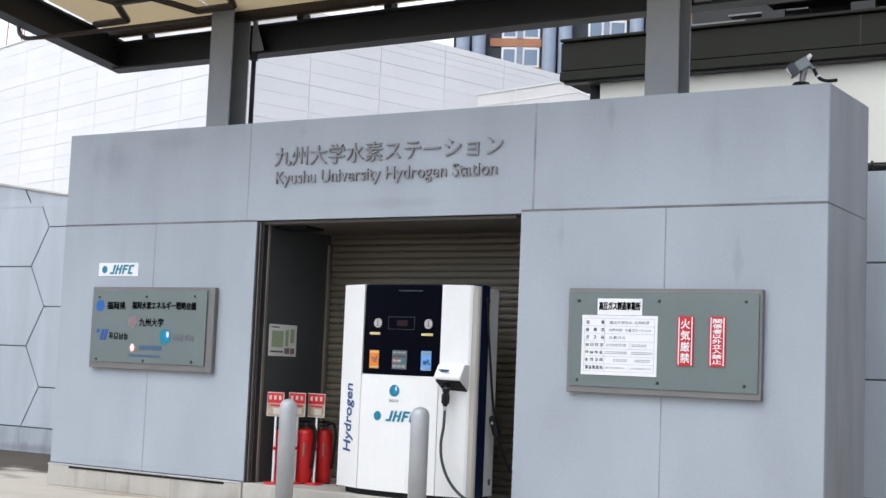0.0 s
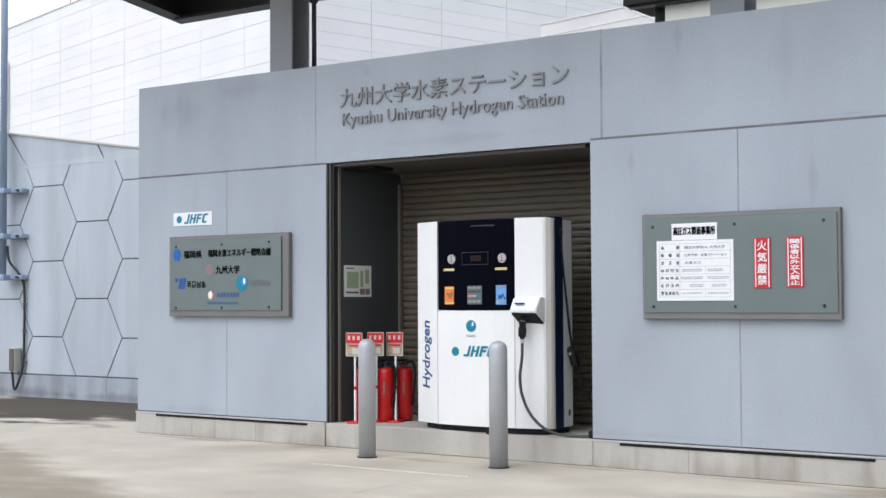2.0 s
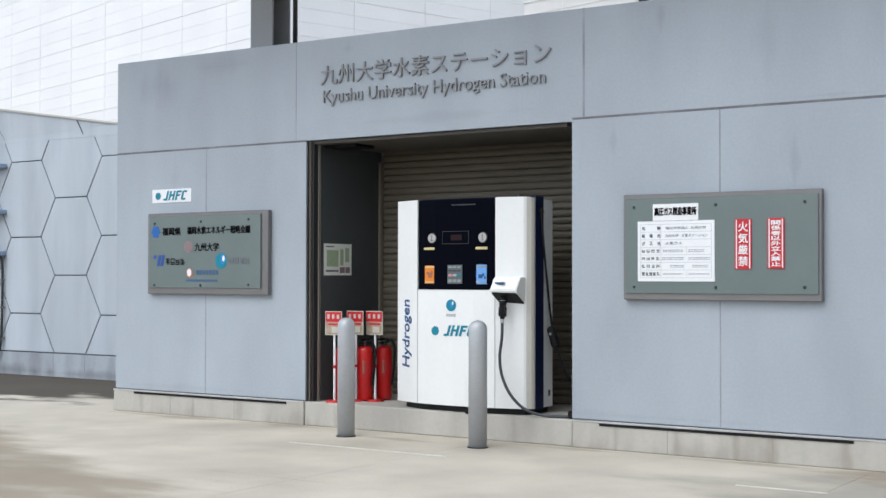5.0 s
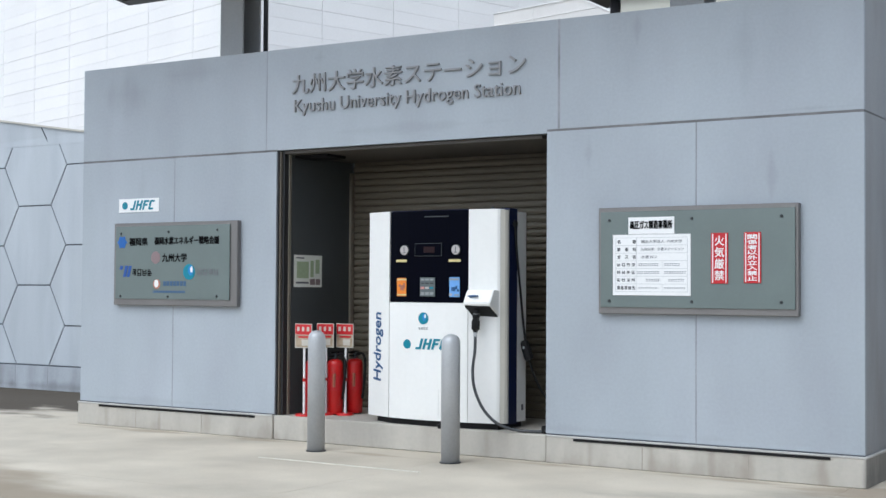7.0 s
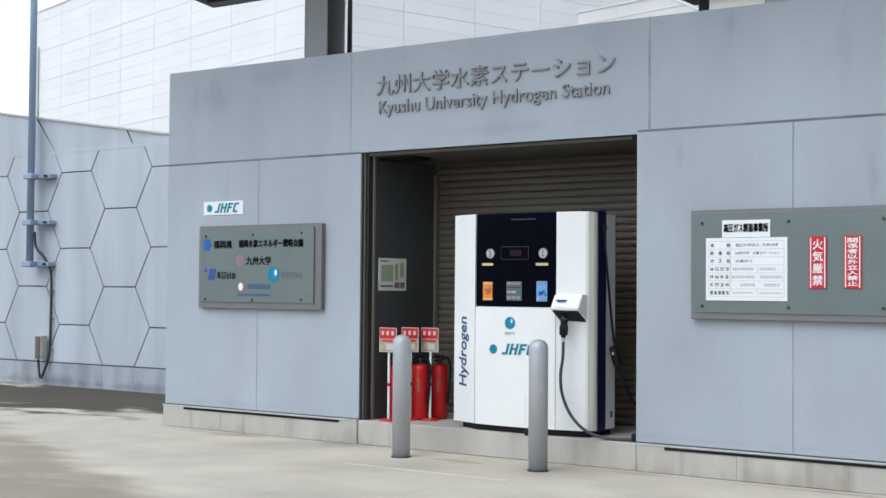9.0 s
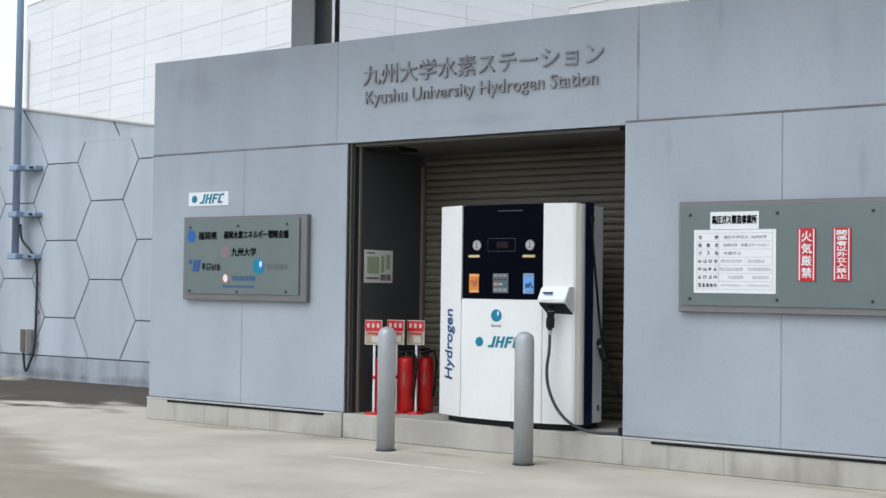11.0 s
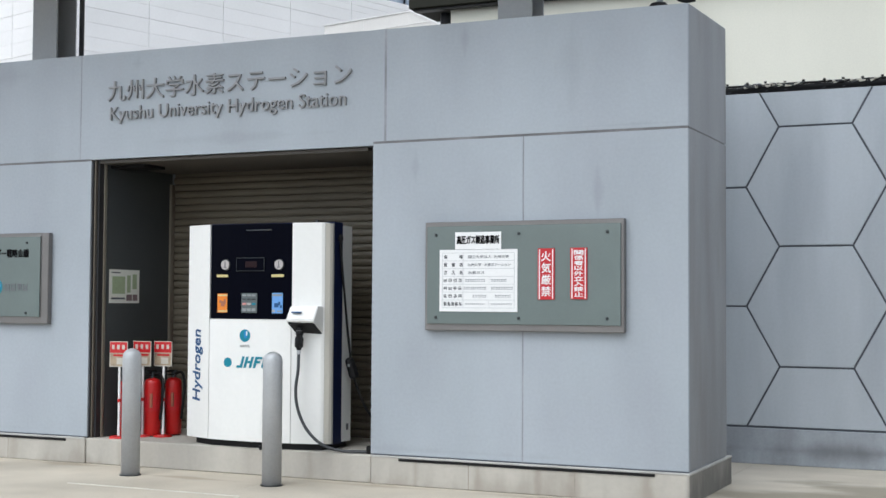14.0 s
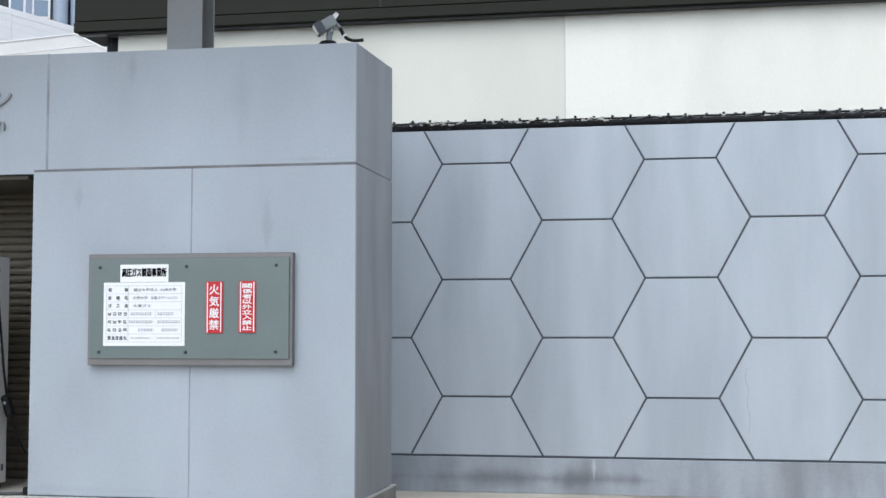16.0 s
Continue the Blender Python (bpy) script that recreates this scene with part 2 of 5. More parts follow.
# tyre-darkened lane across the forecourt, and a damp patch by the left wall
stain(M["apron"], lambda op, x, y, k: op("ADD", op("MULTIPLY", op("ADD", op("ADD", y, 1.45), op("MULTIPLY", op("SUBTRACT", x, 1.0), 0.46)), -0.95), op("MULTIPLY", op("SUBTRACT", k, 0.5), 2.6)), (0.25, 0.205, 0.15), 0.75, scale=1.4, stretch=(0.7, 1.5, 1))


def patch(m, cx, cy, rx, ry, colour, amount, full=2.3, ragged=3.0):
    """A ragged ground stain round a point."""
    stain(m, lambda op, x, y, k: op("SUBTRACT", op("ADD", full, op("MULTIPLY", op("SUBTRACT", k, 0.5), ragged)), op("ADD", op("ABSOLUTE", op("DIVIDE", op("SUBTRACT", x, cx), rx), 0), op("ABSOLUTE", op("DIVIDE", op("SUBTRACT", y, cy), ry), 0))), colour, amount, scale=1.6, stretch=(0.8, 1.6, 1))


patch(M["apron"], -3.2, 1.6, 2.4, 1.0, (0.055, 0.045, 0.036), 0.92, 2.3, 4.2)
patch(M["apron"], -1.2, 2.3, 1.6, 0.4, (0.10, 0.085, 0.07), 0.7, 1.6, 4.0)
patch(M["apron"], 9.0, 0.7, 1.1, 1.0, (0.25, 0.225, 0.175), 0.8, 2.3, 3.0)
for cx, cy, rx in ((0.9, -0.12, 0.8), (2.1, -0.08, 0.5), (4.9, -0.1, 0.6), (6.2, -0.12, 0.7), (3.5, -0.35, 0.5)):
    patch(M["apron"], cx, cy, rx, 0.10, (0.30, 0.25, 0.19), 0.55, 1.2, 2.4)
patch(M["apron"], 8.7, -1.0, 1.6, 1.1, (0.31, 0.285, 0.24), 0.7, 2.0, 2.6)
patch(M["apron"], 7.35, -0.2, 0.35, 0.25, (0.22, 0.17, 0.12), 0.6)


def smudge(m, cx, cz, rx, rz, colour, amount, ragged=1.6, scale=2.5):
    """A blurred upright streak or blotch on a wall, with a ragged edge."""
    stain(m, lambda op, x, z, k: op("SUBTRACT", op("ADD", 1.0, op("MULTIPLY", op("SUBTRACT", k, 0.5), ragged)), op("ADD", op("ABSOLUTE", op("DIVIDE", op("SUBTRACT", x, cx), rx), 0), op("ABSOLUTE", op("DIVIDE", op("SUBTRACT", z, cz), rz), 0))), colour, amount, True, scale, (1.5, 1.5, 0.6))


for cx, cz, rx, rz, k in ((0.55, 2.98, 0.55, 0.32, 0.75), (1.3, 3.1, 0.5, 0.16, 0.5), (2.72, 3.12, 0.10, 0.12, 0.6), (5.13, 2.22, 0.05, 0.17, 0.55), (6.46, 2.0, 0.05, 0.22, 0.6), (6.28, 2.85, 0.14, 0.4, 0.4), (5.5, 3.1, 0.05, 0.2, 0.6), (0.75, 2.15, 0.10, 0.35, 0.4), (3.6, 2.5, 1.1, 0.06, 0.45), (6.75, 2.44, 0.6, 0.03, 0.5), (5.3, 0.25, 1.2, 0.05, 0.35), (1.0, 0.25, 1.2, 0.05, 0.35)):
    smudge(M["panel"], cx, cz, rx, rz, (0.19, 0.20, 0.22), 0.42 * k, 2.2)
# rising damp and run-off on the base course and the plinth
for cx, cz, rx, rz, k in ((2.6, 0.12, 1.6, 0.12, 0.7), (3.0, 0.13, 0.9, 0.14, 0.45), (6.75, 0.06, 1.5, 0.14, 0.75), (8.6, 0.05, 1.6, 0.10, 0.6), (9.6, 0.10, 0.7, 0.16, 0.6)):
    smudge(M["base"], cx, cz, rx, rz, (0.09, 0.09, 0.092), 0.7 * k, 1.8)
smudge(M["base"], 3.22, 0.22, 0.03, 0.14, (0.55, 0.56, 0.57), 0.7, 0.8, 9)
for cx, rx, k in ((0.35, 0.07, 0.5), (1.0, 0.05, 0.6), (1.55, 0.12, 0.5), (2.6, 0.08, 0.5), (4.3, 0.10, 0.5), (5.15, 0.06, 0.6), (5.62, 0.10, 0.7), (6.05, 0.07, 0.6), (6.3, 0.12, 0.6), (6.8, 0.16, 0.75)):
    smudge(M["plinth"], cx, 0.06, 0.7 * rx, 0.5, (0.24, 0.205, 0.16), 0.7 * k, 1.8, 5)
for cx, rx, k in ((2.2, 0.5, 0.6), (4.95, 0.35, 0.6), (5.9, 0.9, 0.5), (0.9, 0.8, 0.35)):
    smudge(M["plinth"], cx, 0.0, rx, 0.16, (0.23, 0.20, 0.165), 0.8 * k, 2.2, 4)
# the plinth's right end face, darkened over its full height
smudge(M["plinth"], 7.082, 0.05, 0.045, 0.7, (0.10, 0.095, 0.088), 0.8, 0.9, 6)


def glass(name, tint, rough=0.03):
    m = bpy.data.materials.new(name)
    m.use_nodes = True
    b = m.node_tree.nodes["Principled BSDF"]
    b.inputs["Base Color"].default_value = (*tint, 1)
    b.inputs["Roughness"].default_value, b.inputs["Metallic"].default_value = rough, 0.0
    b.inputs["Specular IOR Level"].default_value = 1.0
    b.inputs["Coat Weight"].default_value = 0.6
    return m


M["window"] = glass("dark_window_glass", (0.10, 0.16, 0.24))
M["lens"] = glass("lamp_lens", (0.14, 0.13, 0.11), 0.1)
M["redled"] = mat("red_display", (0.012, 0.002, 0.004), 0.4, spec=0.2, fine=0.1)
M["dial"] = mat("gauge_face", (0.42, 0.39, 0.38), 0.3, fine=0.03)

roofm = bpy.data.materials.new("tan_translucent_roof")
roofm.use_nodes = True
rn, rl = roofm.node_tree.nodes, roofm.node_tree.links
tr = rn.new("ShaderNodeBsdfTranslucent")
tr.inputs["Color"].default_value = (0.82, 0.72, 0.54, 1)
mixs = rn.new("ShaderNodeMixShader")
mixs.inputs[0].default_value = 0.6
rb = rn["Principled BSDF"]
rb.inputs["Base Color"].default_value, rb.inputs["Roughness"].default_value = (0.42, 0.35, 0.26, 1), 0.4
rl.new(rb.outputs[0], mixs.inputs[1]), rl.new(tr.outputs[0], mixs.inputs[2])
rl.new(mixs.outputs[0], rn["Material Output"].inputs["Surface"])
M["roof"] = roofm


# ---- mesh helpers ----
ORIGIN = {}


def thing(name, at, label, category, group="", kind=""):
    """An empty at the base of a thing."""
    ob = new(name)
    ob.location = at
    ORIGIN[ob] = Vector(at)
    return tagged(ob, label, category, group, kind)


def part(name, bm, material, parent=None, label="", smooth=False):
    """Links a bmesh in world coordinates as one mesh, under a thing or a part."""
    base = ORIGIN.get(parent, Vector((0, 0, 0)))
    bmesh.ops.translate(bm, verts=bm.verts, vec=-base)
    me = bpy.data.meshes.new(name)
    bm.to_mesh(me)
    bm.free()
    mats = material if isinstance(material, (list, tuple)) else [material]
    for k in mats:
        me.materials.append(M[k])
    if smooth:
        for p in me.polygons:
            p.use_smooth = True
    ob = new(name, me)
    if parent is not None:
        ob.parent = parent
    ORIGIN[ob] = base
    return tagged(ob, label)


def alone(name, bm, material, label, category, at=(0, 0, 0), group="", kind="", smooth=False):
    """A thing that is one mesh, with its origin at its base."""
    bmesh.ops.translate(bm, verts=bm.verts, vec=-Vector(at))
    ob = part(name, bm, material, None, "", smooth)
    ob.location = at
    ORIGIN[ob] = Vector(at)
    return tagged(ob, label, category, group, kind)


def quads(bm, a, b):
    """Side faces between two loops of vertices."""
    for i in range(len(a)):
        j = (i + 1) % len(a)
        bm.faces.new((a[i], a[j], b[j], b[i]))


def prism(bm, poly, z0, z1):
    """An upright prism over a plan polygon, given anticlockwise."""
    lo = [bm.verts.new((x, y, z0)) for x, y in poly]
    hi = [bm.verts.new((x, y, z1)) for x, y in poly]
    bm.faces.new(lo[::-1]), bm.faces.new(hi)
    quads(bm, lo, hi)
    return bm


def slab(bm, poly, y0, y1):
    """A plate with a polygon in x and z as its face, from y0 (front) to y1."""
    a = [bm.verts.new((x, y0, z)) for x, z in poly]
    b = [bm.verts.new((x, y1, z)) for x, z in poly]
    bm.faces.new(a), bm.faces.new(b[::-1])
    quads(bm, b, a)
    return bm


def box(x0, x1, y0, y1, z0, z1, bevel=0.0, bm=None, seg=1):
    own = bm is None
    bm = bm or bmesh.new()
    prism(bm, [(x0, y0), (x1, y0), (x1, y1), (x0, y1)], z0, z1)
    if bevel and own:
        bmesh.ops.bevel(bm, geom=bm.edges[:], offset=bevel, segments=seg, affect="EDGES", profile=0.5)
    return bm


def tube(p0, p1, r0, r1=None, seg=16, bm=None, rings=((0, 1), (1, 1))):
    """A round bar from p0 to p1; rings: (share of the way, share of the radius)."""
    bm = bm or bmesh.new()
    p0, p1 = Vector(p0), Vector(p1)
    r1 = r0 if r1 is None else r1
    d = (p1 - p0).normalized()
    u = d.orthogonal().normalized()
    v = d.cross(u)
    loops = []
    for f, k in rings:
        c, r = p0.lerp(p1, f), (r0 + (r1 - r0) * f) * k
        loops.append([bm.verts.new(c + r * (math.cos(a) * u + math.sin(a) * v)) for a in [2 * math.pi * i / seg for i in range(seg)]])
    for a, b in zip(loops, loops[1:]):
        quads(bm, a, b)
    bm.faces.new(loops[0][::-1]), bm.faces.new(loops[-1])
    return bm


def spline(points, steps=8):
    """Catmull-Rom through points."""
    p = [Vector(q) for q in points]
    p = [2 * p[0] - p[1]] + p + [2 * p[-1] - p[-2]]
    out = []
    for i in range(1, len(p) - 2):
        for k in range(steps):
            t = k / steps
            a, b, c, d = p[i - 1], p[i], p[i + 1], p[i + 2]
            out.append(0.5 * (2 * b + (c - a) * t + (2 * a - 5 * b + 4 * c - d) * t * t + (3 * b - a - 3 * c + d) * t ** 3))
    return out + [p[-2]]


def cable(points, r, seg=8, steps=8):
    """A round cable along a smooth line."""
    bm = bmesh.new()
    line = spline(points, steps)
    loops, u = [], None
    for i, c in enumerate(line):
        d = (line[min(i + 1, len(line) - 1)] - line[max(i - 1, 0)]).normalized()
        u = d.orthogonal().normalized() if u is None else (u - d * u.dot(d)).normalized()
        v = d.cross(u)
        loops.append([bm.verts.new(c + r * (math.cos(a) * u + math.sin(a) * v)) for a in [2 * math.pi * k / seg for k in range(seg)]])
    for a, b in zip(loops, loops[1:]):
        quads(bm, a, b)
    bm.faces.new(loops[0][::-1]), bm.faces.new(loops[-1])
    return bm


def text_mesh(body, depth=0.0, bold=0.0):
    """The built-in font's letters as a bmesh in x and z, facing -y; the size 1 font."""
    cu = bpy.data.curves.new("lettering", "FONT")
    cu.body, cu.size, cu.extrude, cu.offset, cu.resolution_u = body, 1.0, depth, bold, 3
    ob = new("lettering", cu)
    deps = bpy.context.evaluated_depsgraph_get()
    me = bpy.data.meshes.new_from_object(ob.evaluated_get(deps))
    bm = bmesh.new()
    bm.from_mesh(me)
    bpy.data.objects.remove(ob)
    bpy.data.curves.remove(cu)
    bpy.data.meshes.remove(me)
    bmesh.ops.rotate(bm, verts=bm.verts, cent=(0, 0, 0), matrix=Matrix.Rotation(radians(90), 3, "X"))
    return bm


def span(bm, axis):
    v = [p.co[axis] for p in bm.verts]
    return (min(v), max(v)) if v else (0, 0)


def fit_text(body, x0, x1, z0, z1, y, depth=0.002, heavy=0.0):
    """Lettering stretched into a box on a plane that faces -y; heavy: stroke thickening by overprinting, in metres."""
    out = bmesh.new()
    for k, (sx, sz) in enumerate(((0, 0), (1, 0.4), (-1, -0.4), (0.4, -1), (-0.4, 1)) if heavy else ((0, 0),)):
        bm = text_mesh(body, 0.5)
        (a, b), (c, d) = span(bm, 0), span(bm, 2)
        for p in bm.verts:
            p.co.x = x0 + (p.co.x - a) / (b - a) * (x1 - x0) + sx * heavy
            p.co.z = z0 + (p.co.z - c) / (d - c) * (z1 - z0) + sz * heavy
            p.co.y = y - (depth + 0.0002 * k if p.co.y < 0 else 0)
        me = bpy.data.meshes.new("lettering")
        bm.to_mesh(me)
        bm.free()
        out.from_mesh(me)
        bpy.data.meshes.remove(me)
    return out


def disc(x, z, r, y, depth=0.003, seg=20, rz=None):
    return slab(bmesh.new(), [(x + r * math.cos(2 * math.pi * i / seg), z + (rz or r) * math.sin(2 * math.pi * i / seg)) for i in range(seg)], y - depth, y)


# ---- ground ----
g = bmesh.new()
slabs = [g.verts.new(p) for p in ((-900, -900, -0.012), (900, -900, -0.012), (900, 900, -0.012), (-900, 900, -0.012))]
g.faces.new(slabs)
alone("ground", g, "asphalt", "worn grey-brown asphalt ground", "ground", kind="structure")
pave = thing("pavement", (0, 0, 0), "pale beige concrete paving slabs with thin joints", "pavement", kind="structure")
XS = [-12.6, -9.7, -6.85, -4.0, -1.6, 1.25, 4.13, 6.98, 9.85, 12.7, 15.6]
YS = [-6.2, -2.35, 2.46]
for i in range(len(XS) - 1):
    for j in range(2):
        part("paving_slab", box(XS[i] + 0.0018, XS[i + 1] - 0.0018, YS[j] + 0.0018, YS[j + 1] - 0.0018, -0.10, 0.0), "apron", pave)
for x0, x1, y in ((2.92, 4.33, -0.96), (6.45, 7.0, -1.05)):
    alone("painted_line", box(x0, x1, y - 0.011, y + 0.011, 0.0, 0.004), "faded", "thin faded white line painted on the paving", "road marking", at=(x0, y, 0.0))

# ---- station building ----
W, D, H, JZ, JL = 7.066, 1.06, 3.225, 2.405, 2.383
OL, OR, OT = 2.275, 4.791, 2.386
HX1, HX2, LX1, LX2 = 2.164, 4.888, 1.135, 5.937
st = thing("station_building", (0, 0, 0), "grey concrete-panelled hydrogen station kiosk with an open bay", "building")
P = 0.03
part("core", box(0.005, OL - 0.002, 0.005, D - P, 0.2, 2.38), "seam", st)
part("core", box(OR + 0.002, W - 0.005, 0.005, D - P, 0.2, 2.38), "seam", st)
part("header_core", box(0.005, W - 0.005, 0.005, D - P, 2.392, H - 0.045), "seam", st)
G = 0.0045


def roof_z(x, y):
    """The height of the roof edge, which falls slightly to the front corner."""
    return 3.232 - 0.004 * x + 0.033 * y


def to_roof(bm):
    """Lays the top vertices of a panel on the roof line."""
    for q in bm.verts:
        if q.co.z > H - 0.006:
            q.co.z += roof_z(q.co.x, q.co.y) - H
    return bm



GZ = 0.0085
for x0, x1, zj in ((0 - G, HX1, JL), (HX2, W + G, JZ)):
    part("panel", to_roof(box(x0 + G, x1 - G, 0.0, P, zj + GZ, H, 0.002)), "panel", st)
lintel = [(HX1 + G, JL + GZ), (OL, JL + GZ), (OL, OT), (OR, OT), (OR, JZ + GZ), (HX2 - G, JZ + GZ), (HX2 - G, H), (HX1 + G, H)]
part("panel", to_roof(slab(bmesh.new(), lintel, 0.0, P)), "panel", st)
for x0, x1, zj in ((0 - G, LX1, JL), (LX1, OL + G, JL), (OR - G, LX2, JZ), (LX2, W + G, JZ)):
    part("panel", box(x0 + G, x1 - G, 0.0, P, 0.205 + G, zj - GZ, 0.002), "panel", st)
# both ends take the panel colour darkened for shade, with grime over it
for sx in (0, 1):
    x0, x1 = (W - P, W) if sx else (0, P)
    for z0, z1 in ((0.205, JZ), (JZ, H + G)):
        part("panel", to_roof(box(x0, x1, P + 0.001, D, z0 + G, z1 - G, 0.002)), "panel_end", st, "end panel with grime and shade in its colour")
for x0, x1, zj in ((0.003, OL, JL), (OR, W - 0.003, JZ)):
    part("seam_strip", box(x0, x1, 0.0022, D - 0.05, zj - 0.009, zj + 0.009), "seamdark", st, "dark horizontal seam")
for x0, z0, z1 in ((HX1, JL + 0.01, H - 0.01), (HX2, JZ + 0.01, H - 0.01), (LX1, 0.21, JL - 0.01), (LX2, 0.21, JZ - 0.01)):
    part("seam_strip", box(x0 - (0.009 if x0 == HX2 else 0.006), x0 + (0.009 if x0 == HX2 else 0.006), -0.0006 if x0 == HX2 else 0.0018, 0.006, z0, z1), "seam", st, "pale upright mortar seam")
part("roof_slab", to_roof(box(0.005, W - 0.005, 0.005 + P, D - 0.002, H - 0.02, H + 0.004)), "panel", st)
part("back_panel", box(P, W - P, D - P + 0.001, D, 0.2, H - 0.02), "panel", st)
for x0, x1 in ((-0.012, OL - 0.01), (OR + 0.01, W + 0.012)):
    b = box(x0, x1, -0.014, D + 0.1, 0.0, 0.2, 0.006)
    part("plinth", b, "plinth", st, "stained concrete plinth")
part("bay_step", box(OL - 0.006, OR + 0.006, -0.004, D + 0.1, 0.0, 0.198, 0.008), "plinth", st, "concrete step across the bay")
for x0, x1 in ((-0.016, OL - 0.012), (OR + 0.012, W + 0.016)):
    part("plinth_cap", box(x0, x1, -0.018, D + 0.1, 0.187, 0.2015, 0.003), "plinthcap", st, "pale worn plinth edge")
for xj in (0.72, 1.49, 5.55, 6.31):
    part("plinth_joint", box(xj - 0.003, xj + 0.003, -0.0155, -0.0135, 0.004, 0.166), "plinthjoint", st)
for x0, x1 in ((0.0, OL - 0.014), (OR + 0.014, W)):
    part("shadow_gap", box(x0, x1, -0.002, 0.004, 0.2017, 0.2082), "joint", st)
for x0, x1 in ((0.26, 2.08), (5.02, 6.85)):
    part("drain_slot", box(x0, x1, -0.0195, -0.0145, 0.168, 0.1865), "rubber", st, "thin black drain slot")
# bay lining; side walls and shutter have the bay's shade in their colour
part("bay_wall", box(OL + 0.002, OL + 0.06, 0.13, 0.98, 0.2, OT - 0.004), "inner", st, "olive-grey bay side wall, coloured darker for the bay's shade")
part("bay_wall", box(OR - 0.06, OR - 0.002, 0.27, 0.98, 0.2, OT - 0.004), "inner", st, "olive-grey bay side wall, coloured darker for the bay's shade")
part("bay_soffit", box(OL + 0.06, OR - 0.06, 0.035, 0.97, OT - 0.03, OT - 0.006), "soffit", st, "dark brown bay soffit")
for x0, y0 in ((OL + 0.002, 0.012), (OR - 0.072, 0.15)):
    zt = OT - 0.006
    part("guide_channel", box(x0, x0 + 0.010, y0, y0 + 0.113, 0.2, zt), "pipe", st, "dark shutter channel")
    part("guide_rail", box(x0 + 0.0105, x0 + 0.026, y0 + 0.012, y0 + 0.113, 0.2, zt, 0.002), "guide", st, "bronze shutter guide rail")
    part("guide_channel", box(x0 + 0.0265, x0 + 0.046, y0 + 0.035, y0 + 0.113, 0.2, zt), "pipe", st, "dark shutter channel")
    part("guide_rail", box(x0 + 0.0465, x0 + 0.058, y0 + 0.085, y0 + 0.113, 0.2, zt, 0.002), "railpale", st, "pale bronze rail edge")
for x0 in (OL + 0.0605, OR - 0.0805):
    part("rear_guide", box(x0, x0 + 0.02, 0.94, 0.99, 0.2, OT - 0.12, 0.002), "railpale", st, "bronze rear shutter guide")
part("shutter_sensor", box(OL + 0.062, OL + 0.40, 0.16, 0.42, OT - 0.055, OT - 0.0305, 0.004), "rubber", st, "black box under the soffit")
sh = part("roller_shutter", box(OL + 0.06, OR - 0.06, 1.02, 1.035, 0.2, OT - 0.004), "shutter", st, "beige ribbed steel roller shutter, coloured darker for the bay's shade")
SL = 0.059
prof = [(0.0, 0.0), (-0.012, 0.005), (-0.017, 0.026), (-0.013, 0.047), (0.0, 0.055)]
sm = bmesh.new()
left = [sm.verts.new((OL + 0.062, 1.015 + y, z)) for y, z in prof]
right = [sm.verts.new((OR - 0.062, 1.015 + y, z)) for y, z in prof]
for i in range(len(prof) - 1):
    sm.faces.new((left[i], right[i], right[i + 1], left[i + 1]))
sm.faces.new((left[-1], right[-1], right[0], left[0]))
sm.faces.new(left), sm.faces.new(right[::-1])
slat_me = bpy.data.meshes.new("slat")
sm.to_mesh(slat_me)
sm.free()
slat_me.materials.append(M["shutter"])
for k in range(int((OT - 0.22) / SL)):
    s = new("slat", slat_me)
    s.parent, s.location = sh, (0, 0, 0.21 + k * SL)

# raised letters on the header
sign = thing("building_sign", (2.44, 0.0, 2.66), "raised grey metal letters on the concrete header", "sign")


def letters(body, x0, x1, z0, z1, bold):
    whole = text_mesh(body, 0.0, bold)
    a, b = span(whole, 0)
    lo, hi = span(whole, 2)
    whole.free()
    for i, ch in enumerate(body):
        if ch == " ":
            continue
        pre = text_mesh(body[:i + 1], 0.0, bold)
        right_edge = span(pre, 0)[1]
        pre.free()
        bm = text_mesh(ch, 0.5, bold)
        own = span(bm, 0)
        shift = right_edge - own[1]
        for p in bm.verts:
            p.co.x = x0 + (p.co.x + shift - a) / (b - a) * (x1 - x0)
            p.co.z = z0 + (p.co.z - lo) / (hi - lo) * (z1 - z0)
            p.co.y = -0.02 if p.co.y < 0 else -0.001
        part("letter", bm, "letter", sign)


letters("九州大学水素ステーション", 2.44, 4.62, 2.838, 2.998, 0.0)
letters("Kyushu University Hydrogen Station", 2.465, 4.575, 2.655, 2.79, 0.0)

# ---- hexagon-panelled boundary wall ----
HS, HROW, WY = 0.556, 0.963, 2.45


def clip(poly, axis, value, keep_more):
    """A polygon cut along x or z = value."""
    out = []
    for i, a in enumerate(poly):
        b = poly[(i + 1) % len(poly)]
        ina, inb = (a[axis] >= value) == keep_more, (b[axis] >= value) == keep_more
        if ina:
            out.append(a)
        if ina != inb:
            t = (value - a[axis]) / (b[axis] - a[axis])
            out.append((a[0] + (b[0] - a[0]) * t, a[1] + (b[1] - a[1]) * t))
    return out


def hexagon(cx, cz, r):
    k, a, o, h = r / HS, 0.2855, 1.5 * HS - 0.2855, HROW / 2
    return [(cx + x * k, cz + z * k) for x, z in ((o, 0), (a, h), (-a, h), (-o, 0), (-a, -h), (a, -h))]


